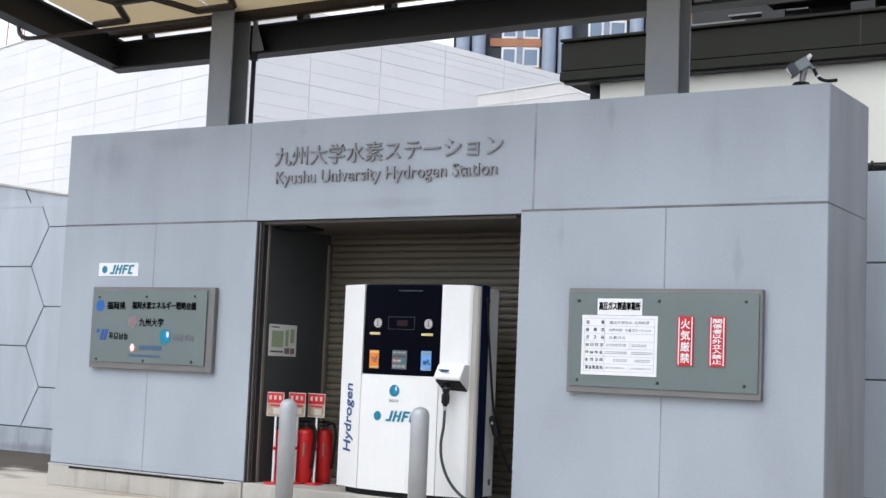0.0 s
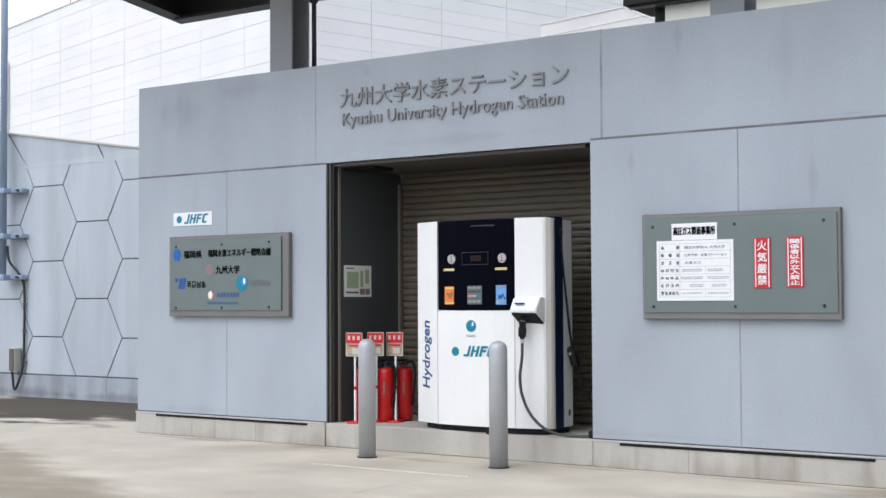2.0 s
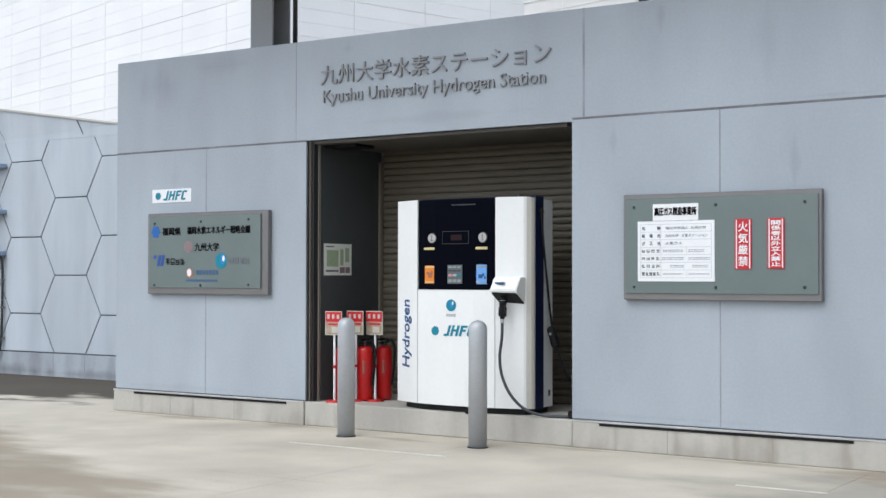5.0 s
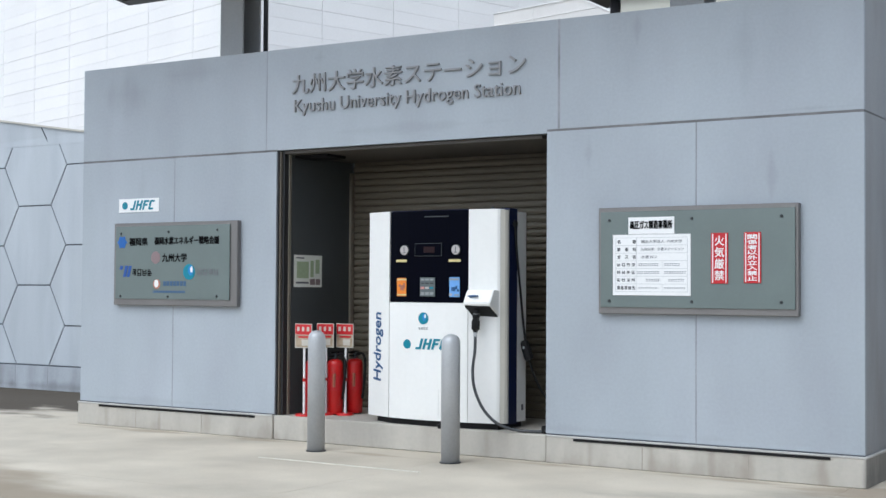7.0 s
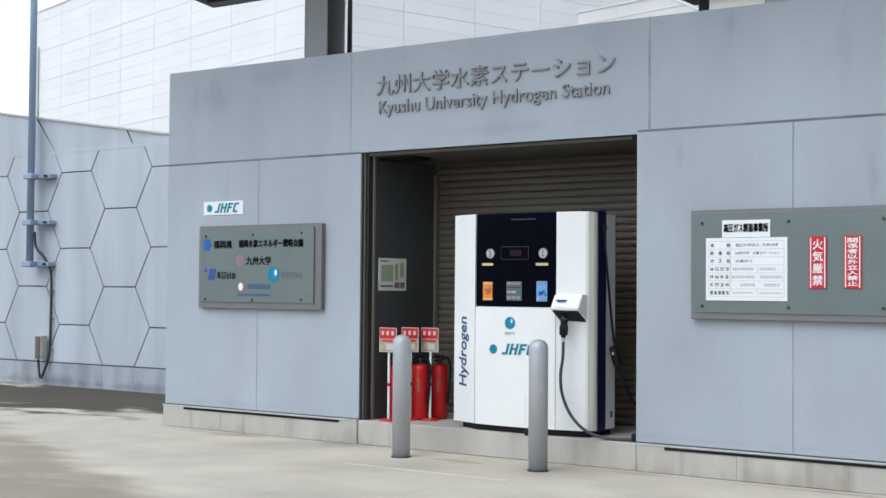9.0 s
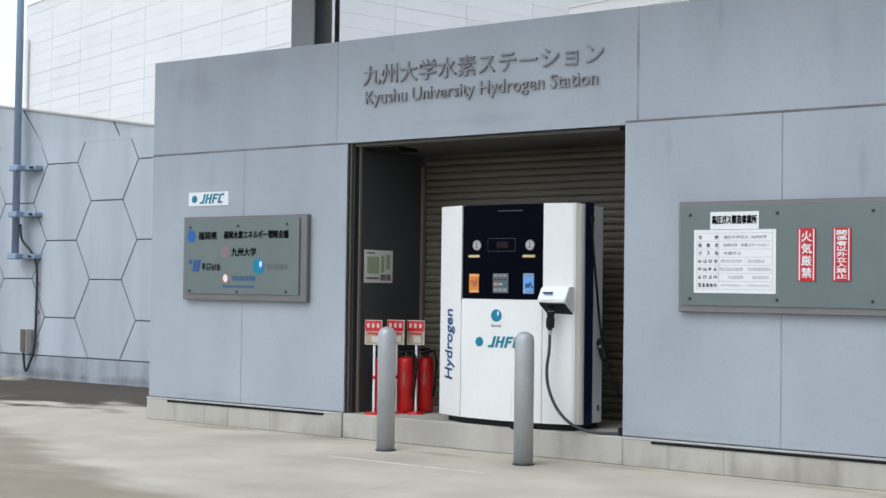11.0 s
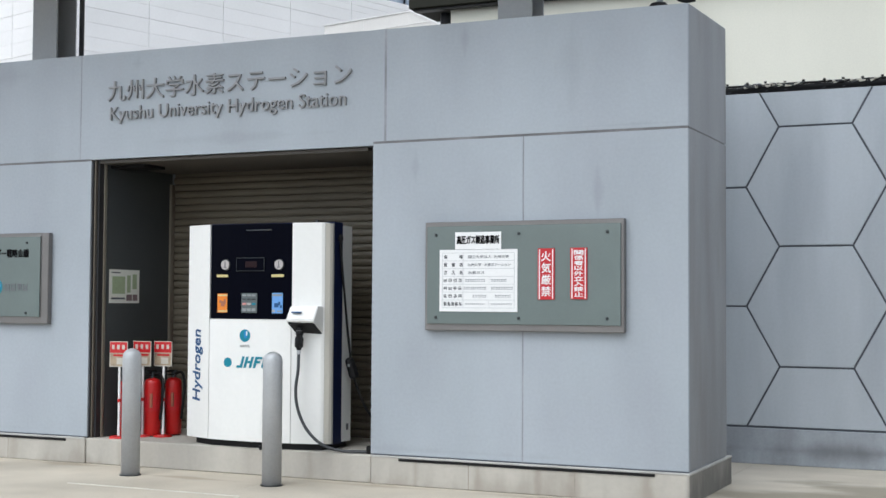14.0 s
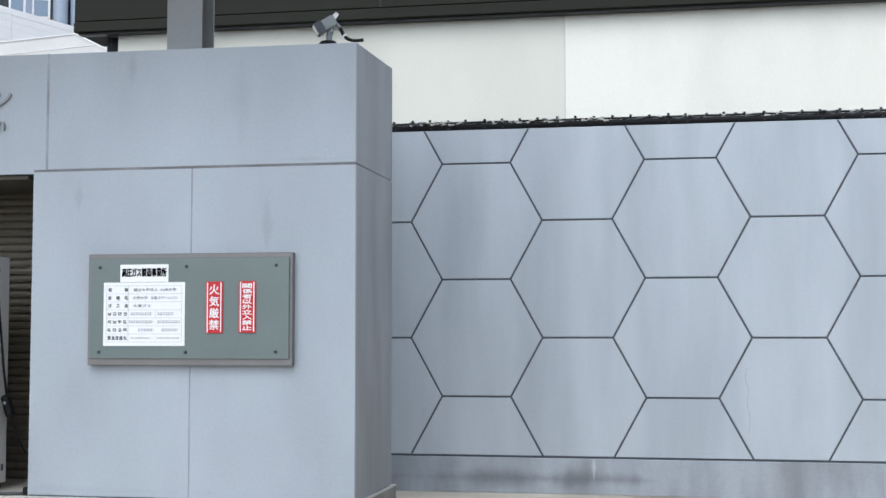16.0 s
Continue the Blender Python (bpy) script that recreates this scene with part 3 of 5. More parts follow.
def hex_plate(poly, y0):
    """A cast panel with a small arris round its face."""
    bm = bmesh.new()
    cx = sum(p[0] for p in poly) / len(poly)
    cz = sum(p[1] for p in poly) / len(poly)
    k = 0.992
    face = [bm.verts.new((cx + (x - cx) * k, y0, cz + (z - cz) * k)) for x, z in poly]
    rim = [bm.verts.new((x, y0 + 0.005, z)) for x, z in poly]
    back = [bm.verts.new((x, y0 + 0.03, z)) for x, z in poly]
    bm.faces.new(face)
    quads(bm, rim, face), quads(bm, back, rim)
    return bm


def hex_wall(name, x0, x1, cx0, top, label):
    w = thing(name, (x0, WY, 0), label, "wall", kind="structure")
    part("wall_core", box(x0, x1, WY + 0.009, WY + 0.25, 0.0, top - 0.002), "joint", w)
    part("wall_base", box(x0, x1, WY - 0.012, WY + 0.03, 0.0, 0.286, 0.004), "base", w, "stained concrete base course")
    for k in range(-20, 21):
        for side_ in ((-0.2855, 0.2855) if x0 < 0 else ()):
            xj = cx0 + 1.5 * HS + side_ + k * 3 * HS
            if x0 < xj < x1:
                part("base_joint", box(xj - 0.006, xj + 0.006, WY - 0.0135, WY - 0.0115, 0.002, 0.282), "seam", w)
    i0, i1 = math.floor((x0 - cx0) / (1.5 * HS)) - 1, math.ceil((x1 - cx0) / (1.5 * HS)) + 1
    for i in range(i0, i1):
        for k in range(-1, 5):
            cx, cz = cx0 + i * 1.5 * HS, 0.296 + HROW * (k + (0.5 if i % 2 else 0.0))
            poly = hexagon(cx, cz, HS - 0.0085)
            for axis, value, more in ((0, x0, True), (0, x1, False), (1, 0.303, True), (1, top, False)):
                poly = clip(poly, axis, value, more) if poly else poly
            if len(poly) > 2:
                part("hexagon_panel", hex_plate(poly, WY), "hexpanel", w)
    return w


wall_r = hex_wall("wall_right", 5.2, 15.5, 7.461, 2.985, "grey concrete boundary wall of cast hexagon panels")
wall_l = hex_wall("wall_left", -11.5, 1.6, -3.478 - 1.5 * HS, 2.95, "grey concrete boundary wall of cast hexagon panels")

part("crack", cable([(9.63, WY + 0.0005, 1.02), (9.62, WY + 0.0005, 0.93), (9.64, WY + 0.0005, 0.85), (9.63, WY + 0.0005, 0.74), (9.65, WY + 0.0005, 0.62), (9.64, WY + 0.0005, 0.5)], 0.002, 5), "seam", wall_r, "hairline crack")

# added wall, out of view, to block sky light from the east
wall_e = thing("wall_east", (13.6, -6, 0), "added unseen concrete wall that shades the kiosk end", "wall", kind="structure")
part("wall_core", box(13.5, 13.75, -14.0, 2.43, 0.0, 5.0, 0.01), "base", wall_e)

# leaning upper course of the left wall
bm = bmesh.new()
prof = [(-11.5, 4.36), (-5.57, 3.495), (-2.69, 3.075), (1.6, 2.96)]
lo = [bm.verts.new((x, WY + 0.004, 2.953)) for x, z in prof]
hi = [bm.verts.new((x, WY + 0.02 + (z - 2.95) * -0.10, z)) for x, z in prof]
hb = [bm.verts.new((x, WY + 0.25 + (z - 2.95) * -0.10, z)) for x, z in prof]
lb = [bm.verts.new((x, WY + 0.25, 2.953)) for x, z in prof]
for a, b in ((lo, hi), (hi, hb), (hb, lb)):
    for i in range(3):
        bm.faces.new((a[i], a[i + 1], b[i + 1], b[i]))
for i in (0, 3):
    bm.faces.new((lo[i], hi[i], hb[i], lb[i]))
bmesh.ops.recalc_face_normals(bm, faces=bm.faces[:])
part("upper_course", bm, "hexpanel", wall_l, "leaning upper course with a sloping top")
bm = bmesh.new()
for i in range(3):
    (xa, za), (xb, zb) = prof[i], prof[i + 1]
    a0, b0 = Vector((xa, WY + 0.0 + (za - 2.95) * -0.10, za + 0.002)), Vector((xb, WY + 0.0 + (zb - 2.95) * -0.10, zb + 0.002))
    up, back = Vector((0, 0, 0.022)), Vector((0, 0.27, 0))
    vs = [bm.verts.new(p) for p in (a0, b0, b0 + back, a0 + back, a0 + up, b0 + up, b0 + back + up, a0 + back + up)]
    for f in ((0, 1, 5, 4), (4, 5, 6, 7), (3, 2, 1, 0), (2, 3, 7, 6)):
        bm.faces.new([vs[k] for k in f])
part("coping", bm, "cream", wall_l, "pale thin metal coping")
for xa, za, xb, zb in ((-5.06, 3.41, -4.72, 2.965), (-3.37, 3.165, -3.27, 2.985)):
    ya, yb = WY + 0.016 + (za - 2.95) * -0.10, WY + 0.016 + (zb - 2.95) * -0.10
    part("course_joint", tube((xa, ya, za), (xb, yb, zb), 0.008, seg=6), "joint", wall_l, "dark panel joint")

# spiked cable rail on the right wall
rail = thing("bird_spike_rail", (5.2, WY, 2.985), "black rail with short upright studs along the wall top", "rail")
bm = tube((5.2, WY + 0.03, 3.015), (15.5, WY + 0.03, 3.015), 0.028, seg=10)
part("rail_tube", bm, "rubber", rail, smooth=True)
part("upper_wire", tube((5.2, WY + 0.03, 3.052), (15.5, WY + 0.03, 3.052), 0.009, seg=6), "rubber", rail)
n = 68
stud = bmesh.new()
tube((0, 0, 0), (0, 0, 0.056), 0.006, seg=6, bm=stud)
tube((0, 0, 0.050), (0, 0, 0.066), 0.011, seg=8, bm=stud)
stud_me = bpy.data.meshes.new("stud")
stud.to_mesh(stud_me)
stud.free()
stud_me.materials.append(M["rubber"])
for i in range(n):
    s = new("stud", stud_me)
    s.parent = rail
    s.location = (0.06 + i * 0.151 + random.uniform(-0.008, 0.008), 0.03, 0.025 + random.uniform(-0.004, 0.006))
    s.rotation_euler = (random.uniform(-0.1, 0.1), random.uniform(-0.12, 0.12), 0)
for i in range(n - 1):
    if random.random() < 0.75:
        x = 5.26 + i * 0.151
        part("tie", tube((x, WY + 0.01, 3.0), (x + 0.151, WY + 0.01, 3.055), 0.006, seg=5), random.choice(["rubber", "bolt", "greyink"]), rail)

random.seed(12)
for i in range(120):
    x = 6.9 + 3.6 * random.random() ** 2.2
    z = 3.032 + random.uniform(0, 0.025)
    r = random.uniform(0.005, 0.011)
    part("tie_end", tube((x, WY + random.uniform(-0.01, 0.01), z), (x + random.uniform(0.02, 0.05), WY + random.uniform(-0.01, 0.01), z + random.uniform(-0.006, 0.008)), r, r * 0.5, seg=6), random.choice(["rubber", "cream", "greyink", "cream", "bolt"]), rail, "frayed pale cable tie")

# ---- hydrogen dispenser ----
disp = thing("hydrogen_dispenser", (3.8, 0.3, 0.198), "white hydrogen fuel dispenser with a black control panel", "fuel dispenser")
Z0, Z1, YM = 0.247, 1.85, 0.23


def face_at(x):
    """The front skin's y at x: a shallow bow."""
    for (xa, ya), (xb, yb) in zip(FRONT, FRONT[1:]):
        if xa <= x <= xb:
            return ya + (yb - ya) * (x - xa) / (xb - xa)
    return 0.0


FRONT = [(3.145, 0.11), (3.415, 0.0), (3.60, -0.028), (3.78, -0.038), (3.96, -0.032), (4.135, -0.008), (4.375, 0.052)]


def skin(xa, xb, z0, z1, out=0.0, thick=0.03, bev=0.0):
    """A plate that follows the bow between two x."""
    xs = [xa] + [x for x, _ in FRONT if xa + 0.004 < x < xb - 0.004] + [xb]
    poly = [(x, face_at(x) - out) for x in xs] + [(x, face_at(x) + thick) for x in xs[::-1]]
    bm = prism(bmesh.new(), poly, z0, z1)
    if bev:
        bmesh.ops.bevel(bm, geom=[e for e in bm.edges if e.calc_face_angle(0) > 0.6], offset=bev, segments=2, affect="EDGES")
    return bm


part("left_column", prism(bmesh.new(), [(3.145, 0.11), (3.412, 0.0), (3.412, 0.165), (3.18, 0.165)], Z0, Z1), "white", disp, "white side column lettered in blue")
bm = prism(bmesh.new(), [(4.138, -0.008), (4.355, 0.046), (4.372, 0.06), (4.372, 0.165), (4.138, 0.165)], Z0, Z1)
part("right_column", bm, "white", disp, "white side column with the nozzle holder")
# the strip's side shade is in its cream colour
part("edge_strip", prism(bmesh.new(), [(4.374, 0.062), (4.400, 0.085), (4.410, 0.105), (4.410, 0.128), (4.374, 0.128)], Z0, Z1 - 0.006), "cream", disp, "cream edge strip with side shade in its colour")
part("core", box(3.24, 4.373, 0.166, 0.252, Z0 - 0.01, Z1 + 0.012), "navy", disp, "navy blue core between the shells")
part("side_band", box(4.374, 4.4115, 0.129, 0.252, Z0 - 0.008, Z1 + 0.008), "navy", disp, "navy blue side band")
rear = [(3.2, 0.253), (4.408, 0.253), (4.408, 0.40), (4.37, 0.43), (4.13, 0.49), (3.45, 0.49), (3.2, 0.41)]
part("rear_shell", prism(bmesh.new(), rear, Z0, Z1 - 0.012), "white", disp, "white rear shell")
part("lower_door", skin(3.418, 4.132, Z0, 1.142, 0.0, 0.165), "white", disp, "white lower door")
part("service_flap", skin(3.667, 3.895, Z0 + 0.02, 0.484, 0.0035, 0.0), "white", disp)
panel = part("control_panel", skin(3.418, 4.132, 1.146, 1.846, -0.012, 0.165), "black", disp, "glossy black control panel")
base = [(3.22, 0.13), (3.43, 0.03), (3.78, 0.0), (4.13, 0.02), (4.35, 0.08), (4.36, 0.42), (3.25, 0.42)]
part("base_plinth", prism(bmesh.new(), base, 0.2, Z0), "rubber", disp, "recessed black base")
part("foot", box(3.93, 4.0, -0.11, 0.05, 0.199, 0.235, 0.006), "rubber", disp)


def flat(name, x, z, w, h, material, parent, out=0.0, depth=0.006, label=""):
    y = face_at(x) + 0.012 - out
    return part(name, box(x - w / 2, x + w / 2, y - depth, y, z - h / 2, z + h / 2, 0.0015), material, parent, label)


for x in (3.567, 4.033):
    y = face_at(x) + 0.012
    gauge = part("gauge", tube((x, y, 1.545), (x, y - 0.014, 1.545), 0.041, seg=28, rings=((0, 1), (0.8, 1), (1, 0.93))), "bolt", panel, "round pressure gauge")
    part("dial", tube((x, y - 0.0145, 1.545), (x, y - 0.016, 1.545), 0.036, seg=28), "dial", gauge)
    part("needle", box(x - 0.003, x + 0.003, y - 0.019, y - 0.0165, 1.53, 1.572), "greyink", gauge)
    part("dial_print", box(x - 0.012, x + 0.012, y - 0.0175, y - 0.0164, 1.522, 1.529), "greyink", gauge)
    flat("label_strip", x - 0.022, 1.463, 0.122, 0.02, "yellow", panel)
flat("display_bezel", 3.790, 1.547, 0.245, 0.10, "bolt", panel)
flat("display", 3.790, 1.547, 0.236, 0.091, "black", panel, 0.006, 0.002)
flat("display_window", 3.80, 1.547, 0.10, 0.045, "redled", panel, 0.008, 0.002)
flat("indicator", 3.872, 1.547, 0.016, 0.02, "signwhite", panel, 0.008, 0.002)
flat("trim_line", 3.86, 1.80, 0.22, 0.010, "bolt", panel, 0.0, 0.003)
st_o = flat("sticker", 3.540, 1.260, 0.096, 0.142, "orange", panel, label="orange instruction sticker")
yo = face_at(3.54) + 0.006
for xa, xb, za, zb, k in ((3.497, 3.583, 1.312, 1.324, "yellow"), (3.497, 3.583, 1.196, 1.206, "yellow"), (3.526, 3.557, 1.236, 1.275, "rust"), (3.512, 3.530, 1.262, 1.282, "rust"), (3.552, 3.568, 1.252, 1.290, "rust")):
    part("sticker_mark", box(xa, xb, yo - 0.003, yo - 0.0005, za, zb), k, st_o)
pad = flat("keypad", 3.785, 1.262, 0.135, 0.145, "grey_keys", panel, label="grey keypad with pale keys")
yp = face_at(3.785) + 0.006
for i in range(3):
    for kz, kh, k in ((1.318, 0.014, "keys"), (1.290, 0.010, "bolt"), (1.255, 0.016, ("towered", "dial", "teal")[i]), (1.212, 0.022, "keys")):
        part("key", box(3.727 + i * 0.041, 3.760 + i * 0.041, yp - 0.004, yp - 0.0005, kz - kh / 2, kz + kh / 2, 0.001), k, pad)
st_b = flat("sticker", 4.018, 1.262, 0.094, 0.15, "sky_sticker", panel, label="pale blue instruction sticker")
yb = face_at(4.018) + 0.006
for xa, xb, za, zb, k in ((3.975, 4.061, 1.314, 1.328, "keys"), (3.995, 4.03, 1.232, 1.262, "bluetext"), (4.03, 4.045, 1.246, 1.272, "bluetext"), (4.045, 4.06, 1.228, 1.246, "bluetext"), (3.975, 4.0, 1.198, 1.214, "dial"), (4.02, 4.06, 1.198, 1.208, "keys")):
    part("sticker_mark", box(xa, xb, yb - 0.003, yb - 0.0005, za, zb), k, st_b)

# marks on the lower door
yg = face_at(3.757) - 0.0035
gl = part("globe_mark", disc(3.757, 1.022, 0.046, yg + 0.002, 0.003), "teal", disp, "teal globe emblem")
part("globe_light", slab(bmesh.new(), [(3.765 + 0.016 * math.cos(a), 1.03 + 0.03 * math.sin(a)) for a in [2 * math.pi * i / 14 for i in range(14)]], yg - 0.002, yg - 0.0005), "cyan", gl)
part("globe_shine", slab(bmesh.new(), [(3.775 + 0.007 * math.cos(a), 1.038 + 0.016 * math.sin(a)) for a in [2 * math.pi * i / 12 for i in range(12)]], yg - 0.004, yg - 0.0025), "signwhite", gl)
for i in range(4):
    for za, zb, w in ((0.950, 0.954, 0.015), (0.944, 0.947, 0.011), (0.937, 0.941, 0.016)):
        part("caption_bar", box(3.714 + i * 0.023, 3.714 + i * 0.023 + w, yg - 0.001, yg + 0.002, za, zb), "smallprint", disp)
part("logo_dot", disc(3.603, 0.822, 0.036, face_at(3.603) + 0.002, 0.004, 14), "teal", disp, "teal round logo")


def slanted(x, z, w, h, lean=0.35):
    return [(x, z), (x + w, z), (x + w + h * lean, z + h), (x + h * lean, z + h)]


def logo_word(x0, z0, h, y, parent):
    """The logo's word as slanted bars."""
    t, lean, bar = 0.25 * h, 0.3, 0.2 * h
    up = lambda x, z, w, k: slanted(x + lean * z, z0 + z, w, k, lean)
    xh, xf, xc = x0 + 0.78 * h, x0 + 1.75 * h, x0 + 2.6 * h
    shapes = [up(x0 + 0.36 * h, 0, t, h), up(x0 + 0.02 * h, 0, 0.36 * h, bar)]
    shapes += [up(xh, 0, t, h), up(xh + 0.55 * h, 0, t, h), up(xh + t, 0.42 * h, 0.55 * h - t, bar)]
    shapes += [up(xf, 0, t, h), up(xf + t, h - bar, 0.45 * h, bar), up(xf + t, 0.42 * h, 0.36 * h, bar)]
    shapes += [up(xc, 0.06 * h, t, 0.88 * h), up(xc + t * 0.6, h - bar, 0.5 * h, bar), up(xc + t * 0.6, 0, 0.5 * h, bar)]
    for k in shapes:
        part("logo_bar", slab(bmesh.new(), k, y - 0.003, y), "teal", parent)


logo_word(3.682, 0.785, 0.083, face_at(3.78) + 0.0005, disp)

# upright blue word on the angled left column
bm = text_mesh("Hydrogen", 0.5, 0.012)
(a, b), (c, d) = span(bm, 0), span(bm, 2)
dirx = Vector((0.25, -0.105, 0)).normalized()
outw = Vector((-0.105, -0.25, 0)).normalized()
for p in bm.verts:
    along, across, front = (p.co.x - a) / (b - a), (p.co.z - c) / (d - c), p.co.y < 0
    q = Vector((3.165, 0.102, 0)) + dirx * (0.190 - 0.135 * across)
    p.co = q + Vector((0, 0, 0.525 + along * 0.535 + (across - 0.5) * 0.014)) + outw * (0.004 if front else 0.001)
part("lettering", bm, "bluetext", disp, "blue upright lettering")

# nozzle holder, nozzle and hoses
bm = bmesh.new()
yh = 0.02
side = [(yh + 0.02, 1.242), (yh - 0.075, 1.240), (yh - 0.135, 1.145), (yh - 0.130, 1.128), (yh + 0.02, 1.035)]
la = [bm.verts.new((4.152, y, z)) for y, z in side]
lb2 = [bm.verts.new((4.366, y + 0.03, z)) for y, z in side]
bm.faces.new(la), bm.faces.new(lb2[::-1])
quads(bm, lb2, la)
bmesh.ops.recalc_face_normals(bm, faces=bm.faces[:])
bmesh.ops.bevel(bm, geom=bm.edges[:], offset=0.006, segments=2, affect="EDGES")
hold = part("nozzle_holder", bm, "white", disp, "white wedge-shaped nozzle holder")
bm = bmesh.new()
mouth = [(yh - 0.124, 1.1285), (yh + 0.012, 1.044), (yh + 0.012, 1.030), (yh - 0.124, 1.1145)]
ma = [bm.verts.new((4.166, y, z)) for y, z in mouth]
mb = [bm.verts.new((4.358, y + 0.03, z)) for y, z in mouth]
bm.faces.new(ma), bm.faces.new(mb[::-1])
quads(bm, mb, ma)
bmesh.ops.recalc_face_normals(bm, faces=bm.faces[:])
part("holder_mouth", bm, "rubber", hold, "dark nozzle opening")
part("holder_label", box(4.19, 4.262, -0.098, -0.075, 1.192, 1.203), "bluetext", hold)
nz = part("nozzle", tube((4.235, -0.055, 1.09), (4.232, -0.062, 0.925), 0.029, 0.026, 16, rings=((0, 0.7), (0.16, 0.7), (0.18, 1.0), (0.34, 1.0), (0.36, 0.8), (0.5, 1.15), (0.86, 1.15), (0.9, 0.75), (1, 0.6))), "rubber", disp, "black fuelling nozzle", smooth=True)
part("nozzle_ring", tube((4.2345, -0.0555, 1.065), (4.2343, -0.0558, 1.055), 0.024, seg=14), "bollard", nz, "bright metal ring")
part("trigger_guard", cable([(4.245, -0.062, 1.04), (4.272, -0.09, 1.01), (4.272, -0.10, 0.965), (4.245, -0.07, 0.94)], 0.006), "rubber", nz)
part("hose_ferrule", tube((4.232, -0.062, 0.928), (4.2325, -0.063, 0.895), 0.016, 0.015, 12), "bollard", nz, "pale hose ferrule")
part("hose", cable([(4.2325, -0.063, 0.90), (4.230, -0.065, 0.78), (4.215, -0.07, 0.64), (4.235, -0.07, 0.50), (4.31, -0.07, 0.36), (4.42, -0.05, 0.26), (4.55, 0.0, 0.216), (4.70, 0.04, 0.212), (4.76, 0.06, 0.214)], 0.0115, 10), "hose", disp, "dark grey hanging hose", smooth=True)
part("hose_coupling", box(4.735, 4.785, 0.03, 0.085, 0.2, 0.255, 0.008), "rubber", disp)
part("rear_hose", cable([(4.425, 0.19, 1.77), (4.435, 0.20, 1.55), (4.45, 0.23, 1.25), (4.468, 0.26, 0.95), (4.495, 0.29, 0.72), (4.56, 0.35, 0.5), (4.66, 0.43, 0.33), (4.72, 0.5, 0.215)], 0.009, 10), "rubber", disp, "dark hose on the side", smooth=True)
part("rear_nozzle", tube((4.466, 0.26, 0.865), (4.50, 0.29, 0.715), 0.034, 0.036, 8, rings=((0, 0.5), (0.08, 0.95), (0.3, 1), (0.8, 1.05), (0.95, 0.95), (1, 0.45))), "rubber", disp, "black breakaway coupling")
part("coupling_mark", box(4.476, 4.492, 0.222, 0.232, 0.80, 0.82, 0.002), "keys", disp)
part("hose_arm", box(4.40, 4.445, 0.18, 0.205, 1.72, 1.755, 0.005), "rubber", disp)
part("top_stud", tube((4.27, 0.12, Z1), (4.27, 0.12, Z1 + 0.022), 0.02, 0.014), "bolt", disp)
part("rear_knob", box(4.55, 4.73, 0.95, 1.0, 0.925, 0.965, 0.01), "bolt", st, "dark shutter handle bar")
part("rear_badge", box(4.4085, 4.411, 0.33, 0.36, 0.33, 0.375), "greyink", disp)

# ---- bollards ----
rings = [(0.0, 1.0), (0.925, 1.0), (0.945, 0.97), (0.965, 0.88), (0.982, 0.70), (0.994, 0.42), (1.0, 0.1)]
bol = thing("bollard", (3.03, -0.42, 0), "grey galvanised steel bollard with a domed cap", "bollard", "bollards before the bay")
part("post", tube((3.03, -0.42, 0), (3.03, -0.42, 0.925), 0.068, seg=32, rings=rings), "bollard", bol, smooth=True)
part("ground_collar", tube((3.03, -0.42, 0.0), (3.03, -0.42, 0.008), 0.078, seg=32), "bolt", bol)
copy_thing(bol, Matrix.Translation((4.24, -0.42, 0)))

# ---- extinguishers with their signs ----
def extinguisher(x, y):
    e = thing("fire_extinguisher", (x, y, 0.198), "red fire extinguisher with a black hose on the bay floor", "extinguisher", "extinguishers in the bay")
    part("cylinder", tube((x, y, 0.205), (x, y, 0.66), 0.066, seg=24, rings=((0, 0.9), (0.03, 1), (0.90, 1), (0.95, 0.93), (0.98, 0.72), (1, 0.3))), "red", e, smooth=True)
    part("base_ring", tube((x, y, 0.198), (x, y, 0.212), 0.06, seg=20), "rubber", e)
    part("label_band", tube((x, y, 0.40), (x, y, 0.52), 0.0666, seg=24), "signred", e)
    part("instruction_label", slab(bmesh.new(), [(x + 0.022, 0.43), (x + 0.042, 0.43), (x + 0.042, 0.54), (x + 0.022, 0.54)], y - 0.0645, y - 0.02), "rust", e)
    v = part("valve", tube((x, y, 0.65), (x, y, 0.715), 0.022, 0.018, 12), "bolt", e)
    part("lever", box(x - 0.012, x + 0.012, y - 0.085, y + 0.04, 0.705, 0.72, 0.003), "rubber", v)
    part("carry_handle", box(x - 0.012, x + 0.012, y - 0.075, y + 0.03, 0.678, 0.688, 0.003), "rubber", v)
    part("discharge_hose", cable([(x + 0.01, y, 0.69), (x + 0.07, y + 0.01, 0.70), (x + 0.105, y, 0.62), (x + 0.10, y - 0.01, 0.45), (x + 0.085, y - 0.01, 0.33)], 0.011), "rubber", e, smooth=True)
    return e


